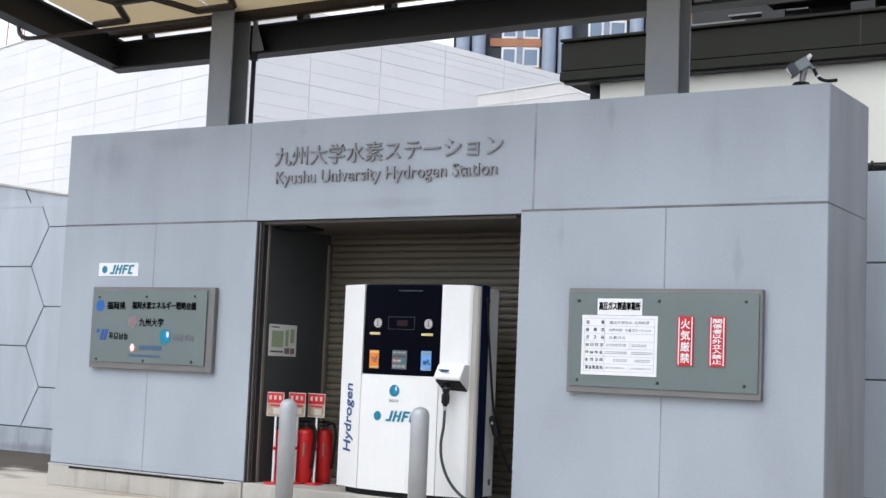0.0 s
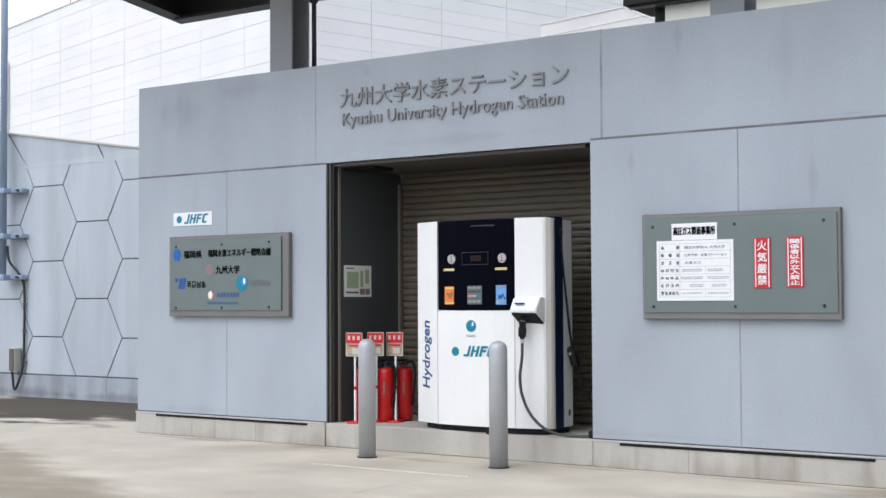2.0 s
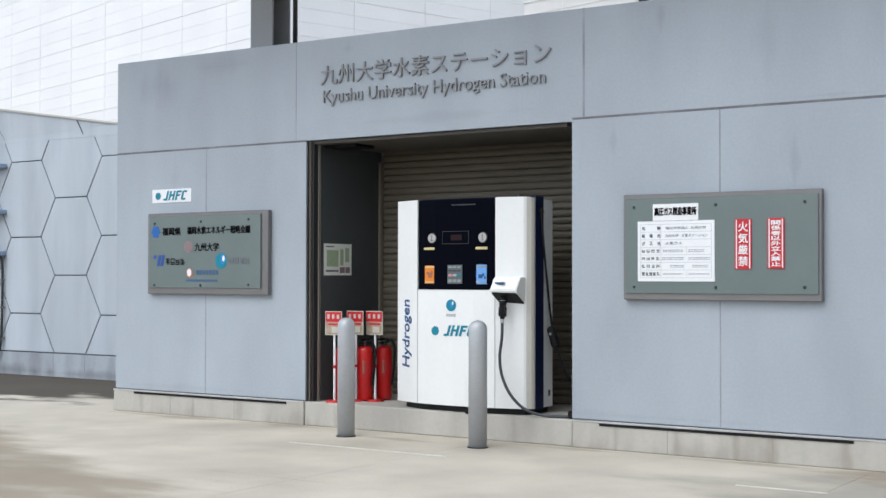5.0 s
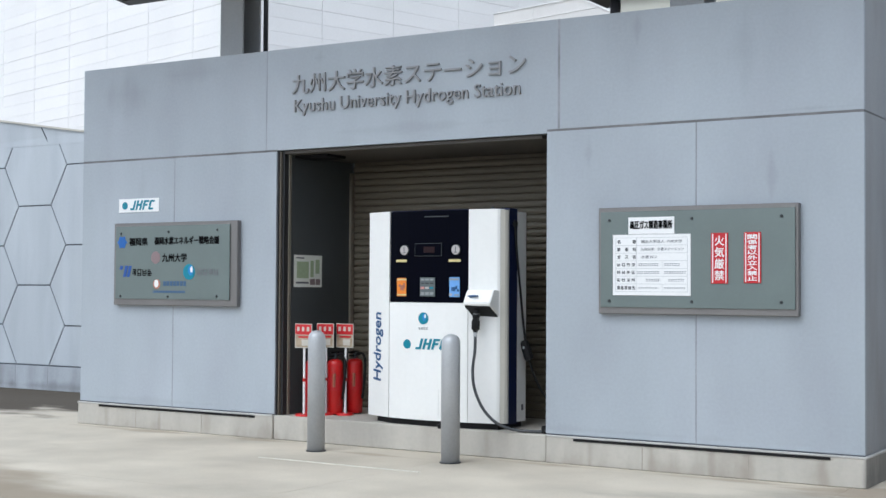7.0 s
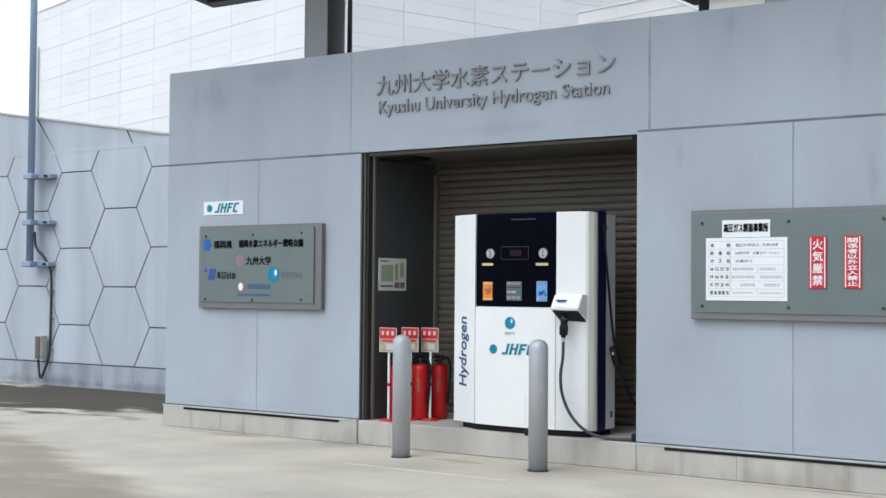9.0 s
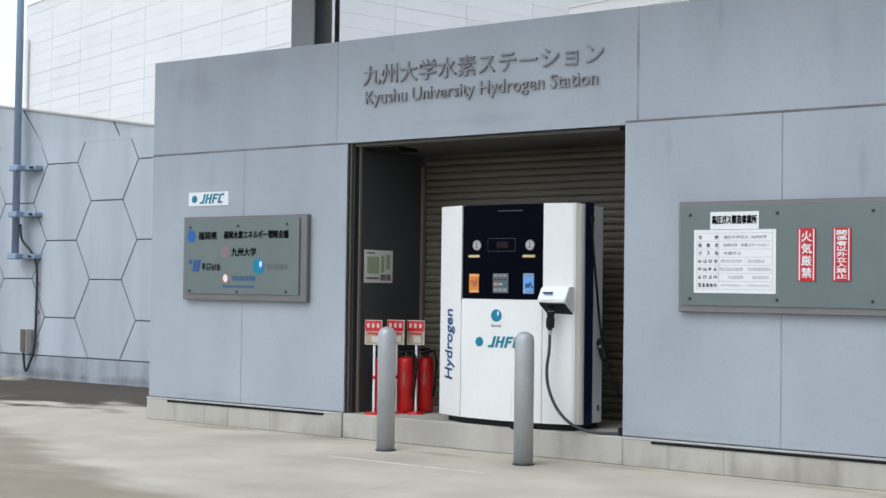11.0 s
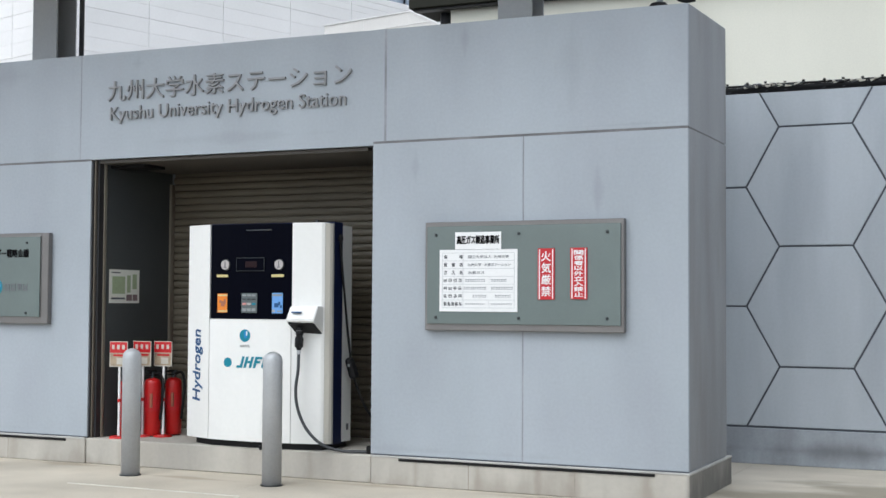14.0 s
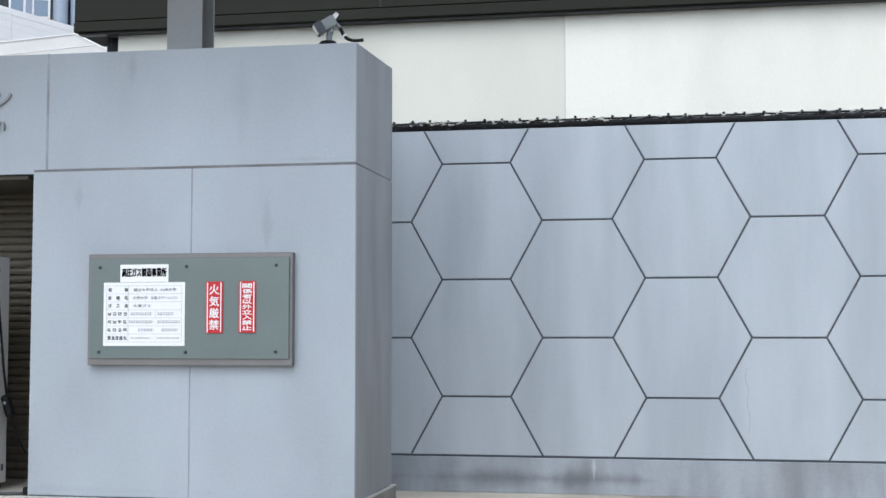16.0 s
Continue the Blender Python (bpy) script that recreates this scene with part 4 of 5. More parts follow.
def sign_stand(x, y):
    s = thing("extinguisher_sign", (x, y, 0.198), "red and cream extinguisher sign on a white pole", "sign", "signs above the extinguishers")
    part("foot_plate", tube((x, y, 0.198), (x, y, 0.216), 0.075, 0.07, 24), "red", s, "red round foot")
    part("pole", tube((x, y, 0.21), (x, y, 0.80), 0.010, seg=10), "signwhite", s, "thin white pole")
    part("pole_band", tube((x, y, 0.48), (x, y, 0.505), 0.013, seg=10), "red", s)
    board = part("sign_board", box(x - 0.088, x + 0.088, y - 0.016, y - 0.011, 0.755, 0.955, 0.001), "cream", s, "cream board with a red head")
    part("sign_head", box(x - 0.082, x + 0.082, y - 0.0185, y - 0.0165, 0.865, 0.949), "signred", board)
    for k in (-1, 0, 1):
        part("sign_bar", box(x + k * 0.05 - 0.012, x + k * 0.05 + 0.012, y - 0.0205, y - 0.0187, 0.893, 0.928), "cream", board)
    part("sign_lower", box(x - 0.078, x + 0.078, y - 0.0175, y - 0.0163, 0.763, 0.862), "board_beige", board)
    part("sign_text_bar", box(x - 0.05, x + 0.065, y - 0.0195, y - 0.0178, 0.838, 0.853), "signred", board)
    part("sign_picture", box(x - 0.015, x + 0.055, y - 0.0195, y - 0.0178, 0.775, 0.825), "cream", board)
    return s


for x, y in ((2.505, 0.10), (2.585, 0.29), (2.735, 0.36)):
    sign_stand(x, y)
for x, y in ((2.53, 0.19), (2.635, 0.35), (2.715, 0.52)):
    extinguisher(x, y)

# poster on the bay side wall
px = OL + 0.0605
po = thing("poster", (px, 0.35, 1.26), "pale poster with a green plan in the bay", "poster")
bm = box(px, px + 0.003, 0.165, 0.545, 1.255, 1.525)
part("sheet", bm, "paper", po)
for y0, y1, z0, z1, k in ((0.20, 0.36, 1.33, 1.47, "green"), (0.385, 0.43, 1.34, 1.48, "green"), (0.455, 0.51, 1.37, 1.49, "green"), (0.38, 0.45, 1.275, 1.325, "pink"), (0.46, 0.52, 1.275, 1.325, "pink"), (0.19, 0.36, 1.285, 1.30, "greyink"), (0.19, 0.30, 1.495, 1.505, "greyink")):
    part("print_block", box(px + 0.0033, px + 0.0045, y0, y1, z0, z1), k, po)

# ---- glazed sign boards on the front ----
def board(x0, x1, z0, z1, inset, label):
    b = thing("sign_board", (x0, 0, z0), label, "sign board")
    part("back_box", box(x0, x1, -0.05, -0.001, z0, z1, 0.004), "steel", b, "steel frame")
    i = inset
    part("glass_plate", box(x0 + i[0], x1 - i[1], -0.062, -0.052, z0 + i[2], z1 - i[3], 0.002), "plate", b, "grey-green frosted plate")
    return b


def studs(b, pts):
    for x, z in pts:
        part("stud", tube((x, -0.061, z), (x, -0.072, z), 0.0105, seg=14, rings=((0, 1), (0.7, 1), (1, 0.75))), "bolt", b)


sb = board(5.232, 6.658, 1.083, 1.825, (0.02, 0.02, 0.045, 0.03), "steel-framed board with notices and red warning strips")
studs(sb, ((5.319, 1.735), (5.93, 1.737), (6.549, 1.74), (5.32, 1.172), (5.93, 1.172), (6.547, 1.175)))
YF = -0.0622


def notice(x0, x1, z0, z1, material, parent, name="notice", depth=0.006, label=""):
    return part(name, box(x0, x1, YF - depth, YF, z0, z1, 0.0012), material, parent, label)


table = notice(5.35, 5.924, 1.212, 1.634, "signwhite", sb, label="white printed notice table")
head = notice(5.466, 5.806, 1.636, 1.753, "signwhite", sb, label="white heading plate")
part("lettering", fit_text("高圧ガス製造事業所", 5.48, 5.792, 1.672, 1.728, YF - 0.0062, 0.002, 0.0018), "ink", head)
yt = YF - 0.0062
rowz = [1.611 - i * 0.0533 for i in range(8)]
for z in rowz:
    part("rule", box(5.372, 5.902, yt - 0.001, yt, z - 0.0015, z + 0.0015), "rulegrey", table)
for x in (5.372, 5.527, 5.902):
    part("rule", box(x - 0.0015, x + 0.0015, yt - 0.001, yt, rowz[-1], rowz[0]), "rulegrey", table)
for x, i in ((5.72, 3), (5.72, 6)):
    part("rule", box(x - 0.001, x + 0.001, yt - 0.001, yt, rowz[i + 1], rowz[i]), "rulegrey", table)
random.seed(7)


def glyph_bars(x0, x1, z0, z1, y, material, parent, depth=0.0015):
    """One unreadable character as a few small strokes."""
    w, h = x1 - x0, z1 - z0
    for k in random.sample((0.0, 0.28, 0.55, 0.84), 3):
        a, b = random.uniform(0, 0.2), random.uniform(0.8, 1.0)
        part("text_bar", box(x0 + a * w, x0 + b * w, y - depth, y, z0 + k * h, z0 + (k + 0.16) * h), material, parent)
    for k in random.sample((0.05, 0.42, 0.78), 2):
        part("text_bar", box(x0 + k * w, x0 + (k + 0.15) * w, y - depth - 0.0003, y, z0 + 0.05 * h, z0 + 0.95 * h), material, parent)


LABELS = ("名称", "設備名", "ガス名", None, None, None, "緊急連絡先")
VALUES = {0: ((5.565, 5.735, "国立大学法人"), (5.752, 5.862, "九州大学")), 1: ((5.56, 5.66, "九州大学"), (5.685, 5.875, "水素ステーション")), 2: ((5.563, 5.685, "水素ガス"),)}
for i in range(7):
    zc = (rowz[i] + rowz[i + 1]) / 2
    if LABELS[i]:
        n = len(LABELS[i])
        for k, ch in enumerate(LABELS[i]):
            cx = 5.384 + (0.116 if n < 5 else 0.112) * k / (n - 1)
            w = 0.023 if n < 5 else 0.021
            part("letter", fit_text(ch, cx, cx + w, zc - 0.0125, zc + 0.0125, yt, 0.001, 0.0009), "greyink", table)
    else:
        for k in range(4):
            glyph_bars(5.382 + 0.037 * k, 5.407 + 0.037 * k, zc - 0.011, zc + 0.011, yt, "greyink", table)
    if i in VALUES:
        for xa, xb, word in VALUES[i]:
            part("lettering", fit_text(word, xa, xb, zc - 0.0105, zc + 0.0105, yt, 0.001, 0.0004), "smallprint", table)
        continue
    for xa, xb in (((5.545, 5.69), (5.735, 5.845)), ((5.535, 5.70), (5.735, 5.89)), ((5.60, 5.705), (5.765, 5.875)), ((5.545, 5.69), (5.735, 5.885)))[i - 3]:
        x = xa
        while x < xb:
            w = random.uniform(0.010, 0.016)
            h = 0.0095 if i < 6 else 0.005
            for dz in (0.6, -0.6):
                part("text_bar", box(x, min(x + w * random.uniform(0.7, 1.0), xb), yt - 0.0015, yt, zc + dz * h - 0.3 * h, zc + dz * h + 0.3 * h), "smallprint", table)
            x += w + random.choice((0.003, 0.004, 0.005))


def warning(x0, x1, z0, z1, chars):
    w = notice(x0, x1, z0, z1, "signred", sb, "warning_strip", 0.008, "red warning strip with white upright lettering")
    y = YF - 0.0082
    for xa in (x0 + 0.009, x1 - 0.016):
        part("edge_line", box(xa, xa + 0.007, y - 0.001, y, z0 + 0.006, z1 - 0.006), "signwhite", w)
    n = len(chars)
    step = (z1 - z0 - 0.03) / n
    for i, ch in enumerate(chars):
        zt = z1 - 0.015 - i * step
        part("letter", fit_text(ch, x0 + 0.026, x1 - 0.026, zt - step * 0.9, zt - step * 0.06, y, 0.0015, 0.0011), "signwhite", w)


warning(6.069, 6.187, 1.296, 1.635, "火気厳禁")
warning(6.297, 6.413, 1.299, 1.637, "関係者以外立入禁止")

lb_ = board(0.462, 1.902, 1.087, 1.813, (0.03, 0.075, 0.055, 0.03), "steel-framed glass board with partner logos")
studs(lb_, ((0.56, 1.72), (1.13, 1.728), (1.69, 1.735), (0.56, 1.165), (1.13, 1.165), (1.69, 1.172)))


def mark(name, bm, k, label=""):
    return part(name, bm, k, lb_, label)


mark("logo_star", slab(bmesh.new(), [(0.575 + (0.062 if i % 2 == 0 else 0.045) * math.cos(math.pi * i / 6), 1.643 + (0.062 if i % 2 == 0 else 0.045) * math.sin(math.pi * i / 6)) for i in range(12)], YF - 0.002, YF), "deepblue", "blue flower emblem")
mark("lettering", fit_text("福岡県", 0.66, 0.885, 1.612, 1.68, YF, 0.002, 0.0022), "ink")
mark("lettering", fit_text("福岡水素エネルギー戦略会議", 0.965, 1.71, 1.618, 1.684, YF, 0.002, 0.0022), "ink")
mark("crest", disc(0.982, 1.505, 0.055, YF, 0.002, 16), "pink", "dusty pink crest")
mark("lettering", fit_text("九州大学", 1.06, 1.345, 1.468, 1.538, YF, 0.002, 0.0022), "ink")
for i in range(3):
    mark("logo_stripe", slab(bmesh.new(), slanted(0.545 + i * 0.045, 1.335 if i else 1.40, 0.034, 0.10 if i else 0.035, 0.25), YF - 0.002, YF), "blue")
for i in range(4):
    glyph_bars(0.70 + i * 0.062, 0.752 + i * 0.062, 1.345, 1.405, YF, "ink", lb_)
gm = mark("globe_logo", disc(1.375, 1.38, 0.068, YF, 0.002, 22), "teal", "teal globe emblem")
part("globe_light", disc(1.395, 1.392, 0.032, YF - 0.0022, 0.001, 14, 0.045), "cyan", gm)
part("globe_shine", disc(1.405, 1.40, 0.014, YF - 0.0035, 0.001, 12, 0.026), "signwhite", gm)
for i in range(4):
    glyph_bars(1.47 + i * 0.061, 1.522 + i * 0.061, 1.350, 1.406, YF, "greyink", lb_)
om = mark("round_logo", disc(0.998, 1.274, 0.042, YF, 0.002, 18), "rust", "faded orange round emblem")
part("emblem_light", disc(0.995, 1.278, 0.026, YF - 0.0022, 0.001, 12, 0.035), "signwhite", om)
for i in range(7):
    mark("text_bar", box(1.075 + i * 0.039, 1.106 + i * 0.039, YF - 0.0015, YF, 1.258, 1.30), "dullblue")
mark("text_bar", box(0.955, 1.33, YF - 0.0015, YF, 1.198, 1.217), "dullblue")

jh = alone("logo_plate", box(0.469, 0.955, -0.006, -0.0005, 1.913, 2.034, 0.001), "signwhite", "small white plate with a teal logo", "sign", at=(0.469, 0, 1.913))
part("logo_dot", disc(0.545, 1.973, 0.034, -0.006, 0.002, 14), "teal", jh)
logo_word(0.607, 1.932, 0.085, -0.006, jh)

# ---- floodlight on the roof corner ----
FZ = roof_z(6.845, 0.07) + 0.002
fl = thing("floodlight", (6.845, 0.07, FZ), "grey floodlight with a black cable on the roof edge", "floodlight")
part("base_disc", tube((6.855, 0.07, FZ), (6.855, 0.07, FZ + 0.024), 0.07, 0.05, 20), "rubber", fl, "black mounting disc")
part("stem", tube((6.86, 0.07, FZ + 0.02), (6.865, 0.07, FZ + 0.09), 0.02, seg=12), "floodlight", fl)
d = Vector((-0.80, -0.35, -0.55)).normalized()
c0 = Vector((6.885, 0.08, FZ + 0.165))
side_v = d.cross(Vector((0, 0, 1))).normalized()
top_v = side_v.cross(d).normalized()


def lamp_block(a, b, half_w, half_h, bevel=0.006):
    """A rectangular block along the lamp's axis, from a to b metres ahead."""
    bm = bmesh.new()
    near, far_loop = [[bm.verts.new(c0 + d * k + side_v * u * half_w + top_v * w * half_h) for u, w in ((-1, -1), (1, -1), (1, 1), (-1, 1))] for k in (a, b)]
    bm.faces.new(near), bm.faces.new(far_loop[::-1])
    quads(bm, far_loop, near)
    bmesh.ops.recalc_face_normals(bm, faces=bm.faces[:])
    bmesh.ops.bevel(bm, geom=bm.edges[:], offset=bevel, segments=2, affect="EDGES")
    return bm


body_ = part("lamp_body", lamp_block(-0.01, 0.085, 0.044, 0.036), "floodlight", fl, "grey cast lamp housing")
part("lamp_hood", lamp_block(0.086, 0.135, 0.052, 0.043, 0.004), "bolt", body_, "dark lamp hood")
part("lamp_glass", lamp_block(0.136, 0.139, 0.042, 0.034, 0.001), "lens", body_)
part("rear_cap", tube(c0 - d * 0.005 + top_v * 0.012, c0 - d * 0.05 + top_v * 0.03, 0.018, 0.015, 12), "signwhite", body_, "pale rear cap")
part("yoke", tube((6.865, 0.07, FZ + 0.085), c0 + d * 0.03 - top_v * 0.03, 0.026, 0.02, 12), "floodlight", fl)
part("cable_gland", tube(c0 + Vector((0.012, 0, -0.012)), c0 + Vector((0.055, 0, -0.055)), 0.016, 0.011, 10), "floodlight", fl)
part("power_cable", cable([c0 + Vector((0.05, 0, -0.05)), (6.955, 0.07, FZ + 0.075), (6.985, 0.06, FZ + 0.04), (7.02, 0.05, FZ + 0.022), (7.06, 0.05, FZ + 0.018), (7.10, 0.055, FZ + 0.022)], 0.012), "rubber", fl, smooth=True)
part("cable_tie", tube((6.967, 0.066, FZ + 0.062), (6.975, 0.064, FZ + 0.052), 0.015, seg=10), "signwhite", fl)

# ---- steel canopy over the kiosk ----
can = thing("canopy", (3.53, 0.575, H), "dark steel canopy with tan translucent roof panels", "canopy")
for x0 in (1.245, 5.56):
    hp = [(0, 0.45), (0.26, 0.45), (0.26, 0.466), (0.032, 0.466), (0.032, 0.684), (0.26, 0.684), (0.26, 0.70), (0, 0.70)]
    bm = prism(bmesh.new(), [(x0 + x, y) for x, y in hp], H + 0.004, 6.2)
    part("column", bm, "column", can, "grey steel channel-section column")


def h_beam(p0, p1, depth, flange, material="beam", t=0.022):
    """A rolled H-section with its bottom line from p0 to p1."""
    p0, p1 = Vector(p0), Vector(p1)
    d = (p1 - p0).normalized()
    side_ = d.cross(Vector((0, 0, 1))).normalized()
    up = side_.cross(d).normalized()
    bm = bmesh.new()
    w, f = t / 3, flange / 2
    ring = ((0, -f), (0, f), (t, f), (t, w), (depth - t, w), (depth - t, f), (depth, f), (depth, -f), (depth - t, -f), (depth - t, -w), (t, -w), (t, -f))
    a = [bm.verts.new(p0 + up * q + side_ * s) for q, s in ring]
    b = [bm.verts.new(p1 + up * q + side_ * s) for q, s in ring]
    bm.faces.new(a), bm.faces.new(b[::-1])
    quads(bm, b, a)
    bmesh.ops.recalc_face_normals(bm, faces=bm.faces[:])
    return bm


YB, ZB, SLOPE, BD = 0.82, 4.045, 0.135, 0.275
XL, XR, YFR = -0.28, 7.345, -1.1
part("rear_beam", h_beam((XL, YB, ZB), (XR, YB, ZB), BD, 0.18), "beam", can)
for x in (XL, XR):
    part("edge_beam", h_beam((x, YB + 0.088, ZB + 0.001), (x, YFR, ZB + SLOPE * (YB - YFR)), BD, 0.18), "beam", can)
part("front_beam", h_beam((XL, YFR, ZB + SLOPE * (YB - YFR)), (XR, YFR, ZB + SLOPE * (YB - YFR)), BD, 0.18), "beam", can)
part("gutter_strip", box(XL + 0.1, XR - 0.1, YB - 0.03, YB + 0.03, ZB + BD + 0.001, ZB + BD + 0.014), "beam", can)
for i in range(8):
    part("panel_bracket", box(XL + 0.35 + i * 0.96, XL + 0.43 + i * 0.96, YB - 0.06, YB + 0.04, ZB + BD + 0.015, ZB + BD + 0.074), "beam", can)
for x in (1.59, 5.905):
    bm = slab(bmesh.new(), [(x - 0.07, ZB + 0.022), (x + 0.07, ZB + 0.022), (x - 0.06, ZB + BD + 0.1), (x - 0.07, ZB + BD + 0.1)], 0.712, 0.722)
    part("gusset", bm, "column", can, "grey steel gusset plate")
for y in (0.62, -0.35):
    part("purlin", box(XL + 0.02, XR - 0.02, y - 0.05, y + 0.05, ZB + BD + 0.075 + SLOPE * (YB - y) - 0.08, ZB + BD + 0.07 + SLOPE * (YB - y)), "drainpipe", can)
NP = 5
for i in range(NP):
    xa, xb = XL - 0.05 + (XR - XL + 0.1) * i / NP + 0.015, XL - 0.05 + (XR - XL + 0.1) * (i + 1) / NP - 0.015
    for j in range(2):
        ya, yb = YB + 0.05 - j * 1.0, YB + 0.05 - (j + 1) * 1.0 + 0.02
        bm = bmesh.new()
        zr = lambda y: ZB + BD + 0.085 + SLOPE * (YB - y)
        vs = [bm.verts.new(p) for p in ((xa, ya, zr(ya)), (xb, ya, zr(ya)), (xb, yb, zr(yb)), (xa, yb, zr(yb)))]
        ve = [bm.verts.new(v.co + Vector((0, 0, 0.012))) for v in vs]
        bm.faces.new(vs), bm.faces.new(ve[::-1])
        quads(bm, ve, vs)
        part("roof_panel", bm, "roof", can, "tan translucent roof panel")
for i in range(-1, 12):
    for j in range(0, 4):
        cx, cy = 0.0 + i * 0.66, -1.5 + j * 0.76 + (0.38 if i % 2 else 0.0)
        pts = [(cx + 0.44 * math.cos(radians(60 * k)), cy + 0.44 * math.sin(radians(60 * k))) for k in range(3)] + [(cx + 0.44 * math.cos(radians(180)), cy)]
        for a, b in zip(pts, pts[1:]):
            if all(XL < p[0] < XR and YFR < p[1] < YB - 0.05 for p in (a, b)):
                zz = lambda p: ZB + BD + 0.04 + SLOPE * (YB - p[1])
                part("lattice_strut", tube((*a, zz(a)), (*b, zz(b)), 0.034, seg=6), "drainpipe", can)
part("downpipe", tube((1.53, 0.74, H + 0.004), (1.53, 0.74, 4.36), 0.022, seg=12), "pipe", can, "black rainwater pipe", smooth=True)
part("pipe_collar", tube((1.53, 0.74, ZB - 0.06), (1.53, 0.74, ZB + 0.02), 0.036, seg=12), "pipe", can)
part("drain_pipe", cable([(-0.40, -0.35, 4.34), (-0.42, -0.35, 4.22), (-0.36, -0.34, 4.13), (-0.2, -0.27, 4.13), (0.35, 0.0, 4.21), (0.9, 0.28, 4.30), (1.22, 0.46, 4.36)], 0.02, 10), "drainpipe", can, "dark brown drain pipe", smooth=True)

# ---- pole with brackets and conduit by the left wall ----
pl = thing("lamp_pole", (-5.01, 2.3, 1.5), "blue-grey steel pole clamped to the boundary wall", "pole")
part("pole_tube", tube((-5.01, 2.3, 1.50), (-5.01, 2.3, 9.0), 0.047, 0.042, 20), "pole", pl, smooth=True)
for z in (2.66, 2.07, 1.54):
    br = part("clamp", box(-5.08, -4.90, 2.22, 2.40, z - 0.035, z + 0.035, 0.01), "pole", pl, "steel wall clamp")
    part("clamp_arm", box(-4.92, -4.68, 2.33, 2.452, z - 0.028, z + 0.028, 0.008), "pole", br)
    part("clamp_bolt", tube((-4.74, 2.33, z), (-4.74, 2.29, z), 0.016, seg=8), "bolt", br)
jb = thing("junction_box", (-4.84, 2.38, 0.30), "beige steel junction box with cables on the wall", "junction box")
part("box_body", box(-4.905, -4.80, 2.33, 2.436, 0.33, 0.63, 0.008), "cream", jb)
part("box_lid", box(-4.899, -4.806, 2.318, 2.329, 0.337, 0.623, 0.004), "guide", jb)
part("conduit", cable([(-4.96, 2.33, 1.95), (-4.93, 2.34, 1.75), (-4.80, 2.38, 1.60), (-4.72, 2.41, 1.40), (-4.72, 2.415, 0.8), (-4.73, 2.41, 0.40), (-4.78, 2.39, 0.22), (-4.85, 2.37, 0.10), (-4.90, 2.37, 0.34)], 0.016), "pipe", jb, "dark flexible conduit", smooth=True)
for z in (1.2, 0.85, 0.45):
    part("conduit_clip", box(-4.75, -4.69, 2.405, 2.437, z - 0.01, z + 0.01), "steel", jb)

# ---- neighbouring building: cream wall under a dark fascia ----
nb = thing("neighbour_building", (10, 5, 0), "cream rendered building with a dark metal fascia", "building")
# left stretch coloured darker in place of shade; right stretch keeps the plain cream
part("wall", box(3.03, 7.95, 5.165, 5.5, 0.0, 4.75), "cream_old", nb, "cream rendered wall with shade put into its colour")
part("wall", box(7.953, 24.0, 5.162, 5.5, 0.0, 4.75), "creamwall", nb, "pale cream rendered wall")
for z0, z1, y, x0 in ((4.59, 4.70, 5.0, 2.58), (4.712, 5.04, 5.02, 2.58), (5.052, 5.085, 4.98, 2.58), (5.36, 5.8, 5.03, 4.9)):
    part("fascia_band", box(x0, 24.0, y, 5.75, z0, z1, 0.006), "fascia", nb, "olive metal fascia band, coloured darker for roof shade")
part("fascia_backing", box(2.62, 23.9, 5.06, 5.74, 4.60, 5.08), "beam", nb)
for x in (4.95, 5.9, 6.3, 7.5, 7.7, 8.9, 10.4, 12.0, 14.0):
    part("roof_post", box(x, x + 0.25, 5.1, 5.2, 5.09, 5.20), "beam", nb)
part("roof_deck", box(3.85, 23.9, 5.9, 6.1, 4.9, 6.3), "beam", nb, "dark upper roof screen")
for x0, x1, z in ((4.05, 4.7, 5.17), (4.5, 5.4, 5.235), (5.95, 6.6, 5.16)):
    part("roof_sheet", box(x0, x1, 5.3, 5.45, z, z + 0.022, 0.004), "steel", nb, "pale metal roof sheet")
part("soffit", box(2.62, 23.9, 5.05, 5.155, 4.565, 4.588), "beam", nb)
part("downpipe", tube((2.95, 5.2, 0.0), (2.95, 5.2, 4.55), 0.06, seg=12), "pipe", nb, "black downpipe", smooth=True)
for x in (6.02, 9.1, 12.2):
    part("fascia_joint", box(x, x + 0.012, 5.0165, 5.03, 4.714, 5.038), "beam", nb)
part("pipe_bracket", box(2.90, 3.02, 5.2, 5.3, 4.30, 4.35), "pipe", nb)
# low white block: a parapet wall with one sloping shoulder, the body behind it
C2 = Vector((0.552, 9.143, 0))
dl, nb_ = Vector((-0.974, 0.225, 0)), Vector((0.225, 0.974, 0))
lw = thing("low_block", (0.55, 9.14, 0), "low white rendered block with a sloping parapet shoulder", "building")
TOPB = 5.58
front = [(-1.73, 0.0), (1.4, 0.0), (1.4, TOPB - 0.70), (0.0, TOPB), (-1.73, TOPB)]


def along(s, z, back):
    p = C2 - dl * s + nb_ * back
    return (p.x, p.y, z)


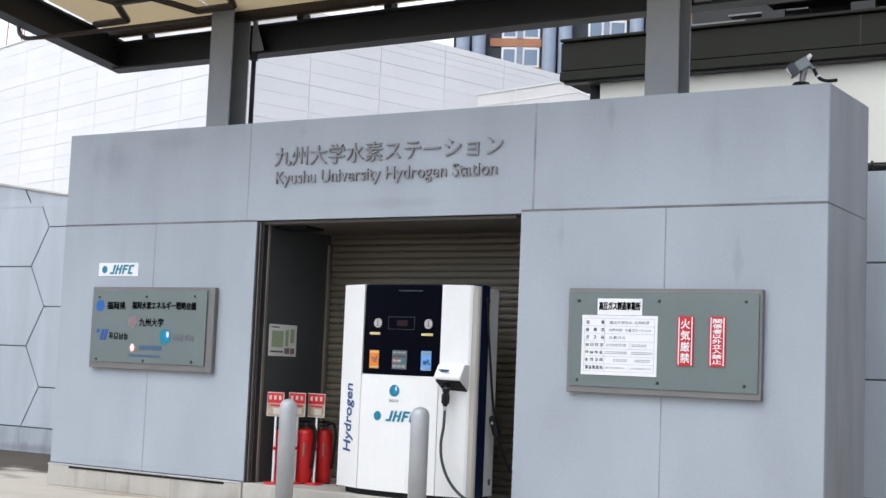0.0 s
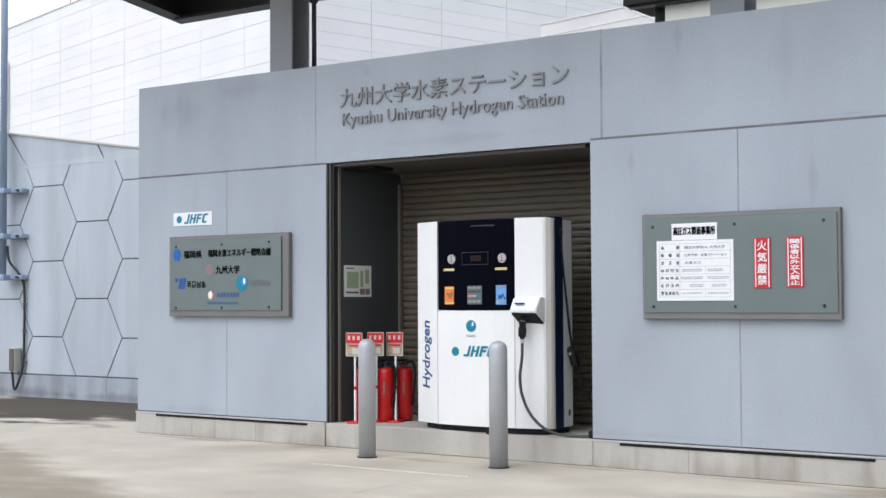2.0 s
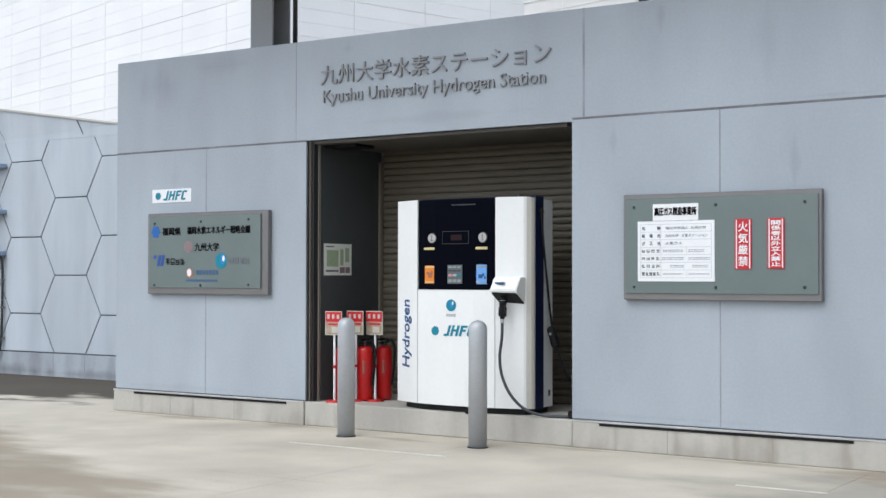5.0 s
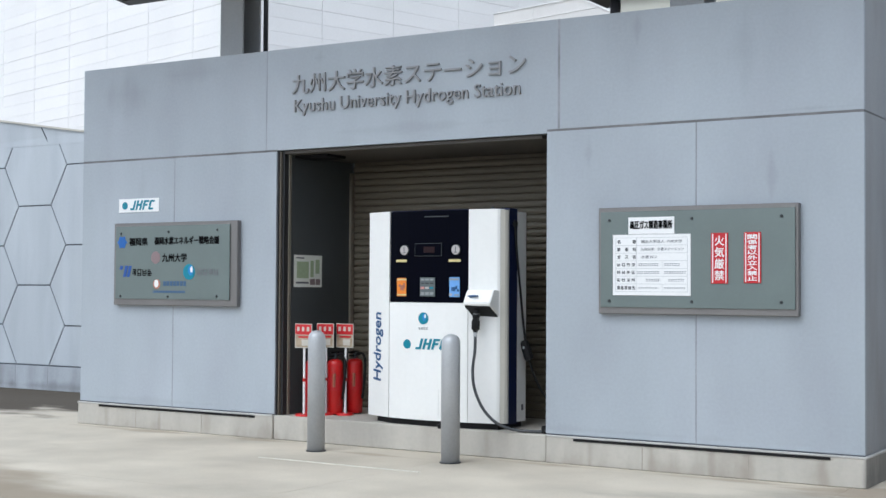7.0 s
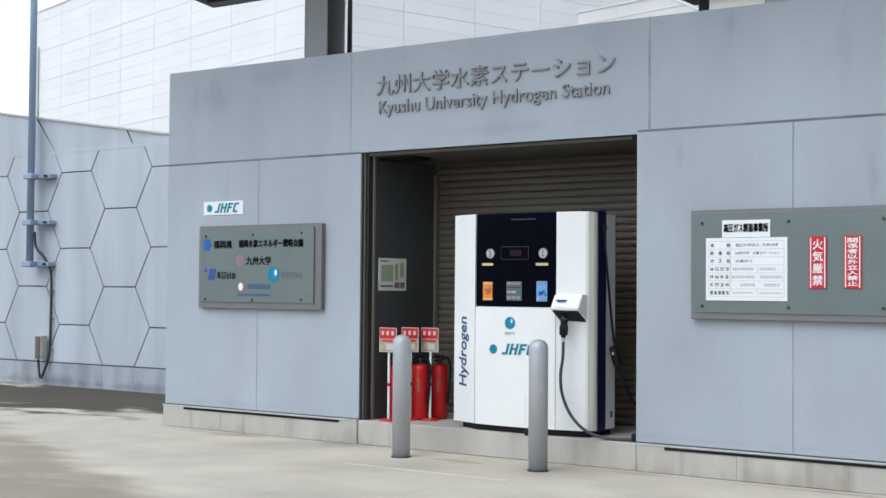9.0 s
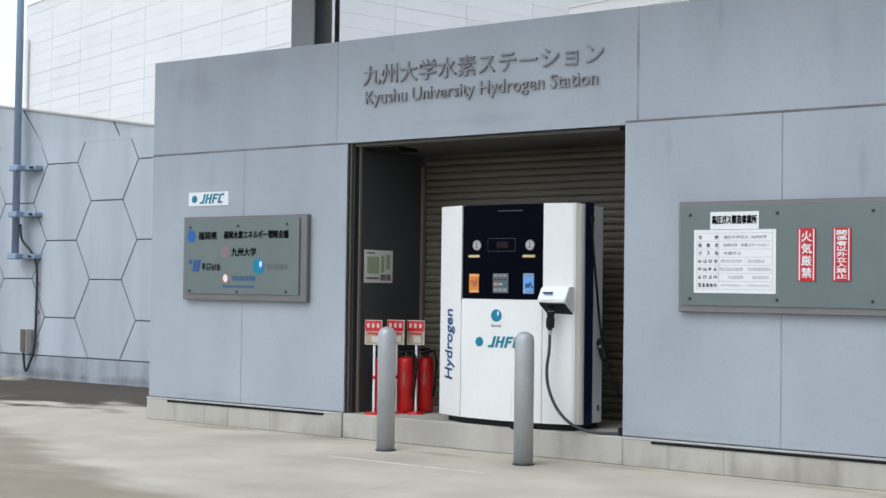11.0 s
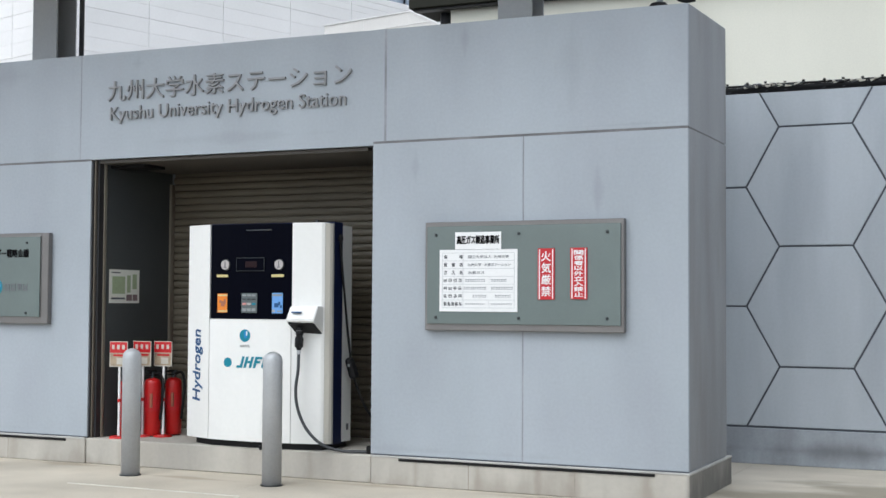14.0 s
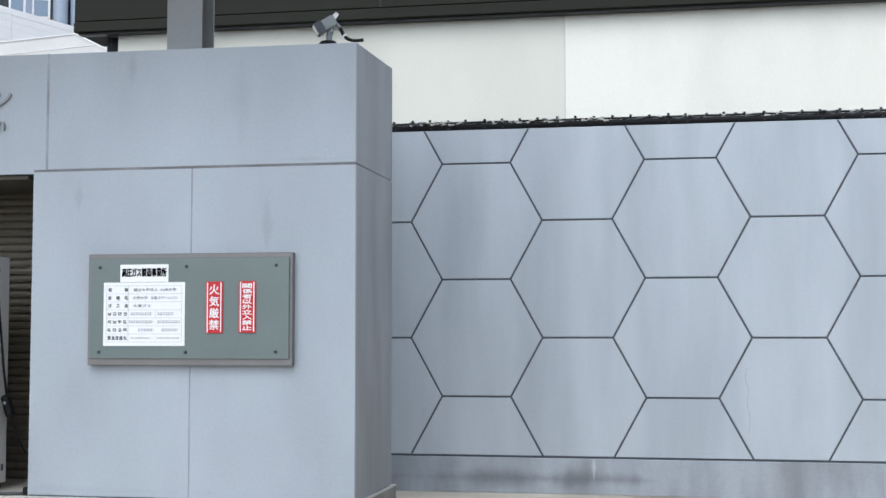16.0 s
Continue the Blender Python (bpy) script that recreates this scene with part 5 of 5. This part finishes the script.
bm = bmesh.new()
fa = [bm.verts.new(along(s, z, 0.0)) for s, z in front]
ba = [bm.verts.new(along(s, z, 0.16)) for s, z in front]
bm.faces.new(fa), bm.faces.new(ba[::-1])
quads(bm, ba, fa)
bmesh.ops.recalc_face_normals(bm, faces=bm.faces[:])
part("parapet_wall", bm, "lowclad", lw)
for (s0, z0), (s1, z1) in (((-1.74, TOPB + 0.006), (0.0, TOPB + 0.006)), ((0.0, TOPB + 0.006), (1.4, TOPB - 0.694))):
    part("parapet_edge", tube(along(s0, z0, -0.004), along(s1, z1, -0.004), 0.011, seg=6), "cladjoint", lw, "thin grey parapet edging")
part("render_joint", tube(along(-1.73, TOPB - 0.185, -0.001), along(0.36, TOPB - 0.185, -0.001), 0.008, seg=5), "cladjoint", lw)
part("render_joint", tube(along(-0.92, 4.0, -0.001), along(-0.92, TOPB - 0.01, -0.001), 0.006, seg=5), "cladjoint", lw)
q = [along(s, 0, d) for s, d in ((-1.7, 0.165), (1.35, 0.165), (1.35, 4.0), (-1.7, 4.0))]
part("block_body", prism(bmesh.new(), [(p[0], p[1]) for p in q], 0, 4.2), "lowclad", lw)

# ---- white hall with panel cladding ----
C = Vector((-8.96, 12.65, 0))
dL, dR = Vector((-0.9636, 0.2672, 0)), Vector((0.2924, 0.9563, 0))
TOP = 9.42
hall = thing("white_hall", (-8.96, 12.65, 0), "large white panel-clad hall behind the boundary wall", "building")
far_ = C + dL * 15.5
poly = [C, C + dR * 30, far_ + dR * 30, far_]
part("hall_core", prism(bmesh.new(), [(p.x, p.y) for p in poly], 0, 8.9), "cladjoint", hall)
ROWZ = [TOP - 0.905 * k for k in range(0, 6)]


def clad(name_dir, length, cols, outward, top):
    for r in range(5):
        z1, z0 = min(ROWZ[r], top), ROWZ[r + 1]
        for s in range(3):
            za, zb = z1 - (z1 - z0) * (s + 1) / 3, z1 - (z1 - z0) * s / 3
            for i in range(cols):
                a, b = C + name_dir * (length * i / cols + 0.005), C + name_dir * (length * (i + 1) / cols - 0.005)
                bm = bmesh.new()
                q = [a + outward * 0.022, b + outward * 0.022, b, a]
                q = q if (q[1] - q[0]).cross(q[2] - q[1]).z > 0 else q[::-1]
                prism(bm, [(p.x, p.y) for p in q], za + (0.010 if s == 0 else 0.004), zb)
                part("cladding_panel", bm, "whitewall", hall)


clad(dL, 15.5, 8, Vector((-0.2672, -0.9636, 0)), TOP)
clad(dR, 18.0, 9, Vector((0.9563, -0.2924, 0)), 9.0)
part("parapet_cap", prism(bmesh.new(), [(p.x, p.y) for p in (C + Vector((-0.02, -0.05, 0)), C + dR * 0.3, far_ + dR * 0.3, far_ + Vector((0, -0.05, 0)))], TOP + 0.003, TOP + 0.03), "whitewall", hall)
vp = far_ + dL * -0.25 + Vector((-0.2672, -0.9636, 0)) * 0.12
part("rain_pipe", tube((vp.x, vp.y, 0), (vp.x, vp.y, 8.4), 0.09, seg=12), "white", hall, "white rainwater pipe", smooth=True)

# ---- far campus building ----
fb = thing("campus_building", (-75, 131, 0), "tall building with brick bands, paired columns and white-framed windows", "building")
o = Vector((-86.1, 125.45, 0))
u = Vector((0.90, 0.436, 0))
v = Vector((-0.436, 0.90, 0))
BAY, FLOOR, SILL = 10.65, 3.6, 38.5


def plan(s0, s1, d0, d1):
    return [(p.x, p.y) for p in (o + u * s0 + v * d0, o + u * s1 + v * d0, o + u * s1 + v * d1, o + u * s0 + v * d1)]


part("wall", prism(bmesh.new(), plan(12.4, 66, 0, 16), 0, 63), "fardark", fb)
for k in range(0, 5):
    s = 13.67 + k * BAY
    for d in (0.0, 1.95):
        a = o + u * (s + d) - v * 0.9
        part("column", tube((a.x, a.y, 0), (a.x, a.y, 63), 0.86, seg=16), "farsteel", fb, smooth=True)
    for f in range(-4, 6):
        z = SILL + f * FLOOR
        part("brick_band", prism(bmesh.new(), plan(s + 3.3, s + 9.7, -0.20, -0.01), z - 1.05, z - 0.02), "brick", fb)
        for s0, s1 in ((4.75, 6.65), (7.35, 9.45)):
            wn_ = part("window", prism(bmesh.new(), plan(s + s0, s + s1, -0.14, -0.01), z, z + 2.5), "signwhite", fb)
            part("pane", prism(bmesh.new(), plan(s + s0 + 0.26, s + s1 - 0.26, -0.17, -0.145), z + 0.25, z + 2.2), "window", wn_)
        part("pier", prism(bmesh.new(), plan(s + 6.67, s + 7.33, -0.30, -0.01), z - 0.02, z + 2.54), "farsteel", fb, "pale pier between windows")

# lattice mast far off, its red paled in place of haze
mast = thing("lattice_mast", (-36.0, 30.2, 0), "red and white lattice mast in the distance, its red paled for haze", "mast")
for i, (dx, dy) in enumerate(((-0.5, -0.5), (0.5, -0.5), (0.5, 0.5), (-0.5, 0.5))):
    part("leg", tube((-36.0 + dx * 1.6, 30.2 + dy * 1.6, 0), (-36.0 + dx * 0.5, 30.2 + dy * 0.5, 24), 0.026, seg=6), "towered", mast)
for k in range(20):
    z = 1.2 * k
    w0, w1 = 0.8 - 0.55 * z / 24, 0.8 - 0.55 * (z + 1.2) / 24
    s = 1 if k % 2 else -1
    part("brace", tube((-36.0 - s * w0, 30.2 - w0, z), (-36.0 + s * w1, 30.2 - w1, z + 1.2), 0.022, seg=5), "signwhite" if k % 4 < 2 else "towered", mast)
    part("brace", tube((-36.0 + w0, 30.2 - s * w0, z), (-36.0 + w1, 30.2 + s * w1, z + 1.2), 0.022, seg=5), "signwhite" if k % 4 < 2 else "towered", mast)
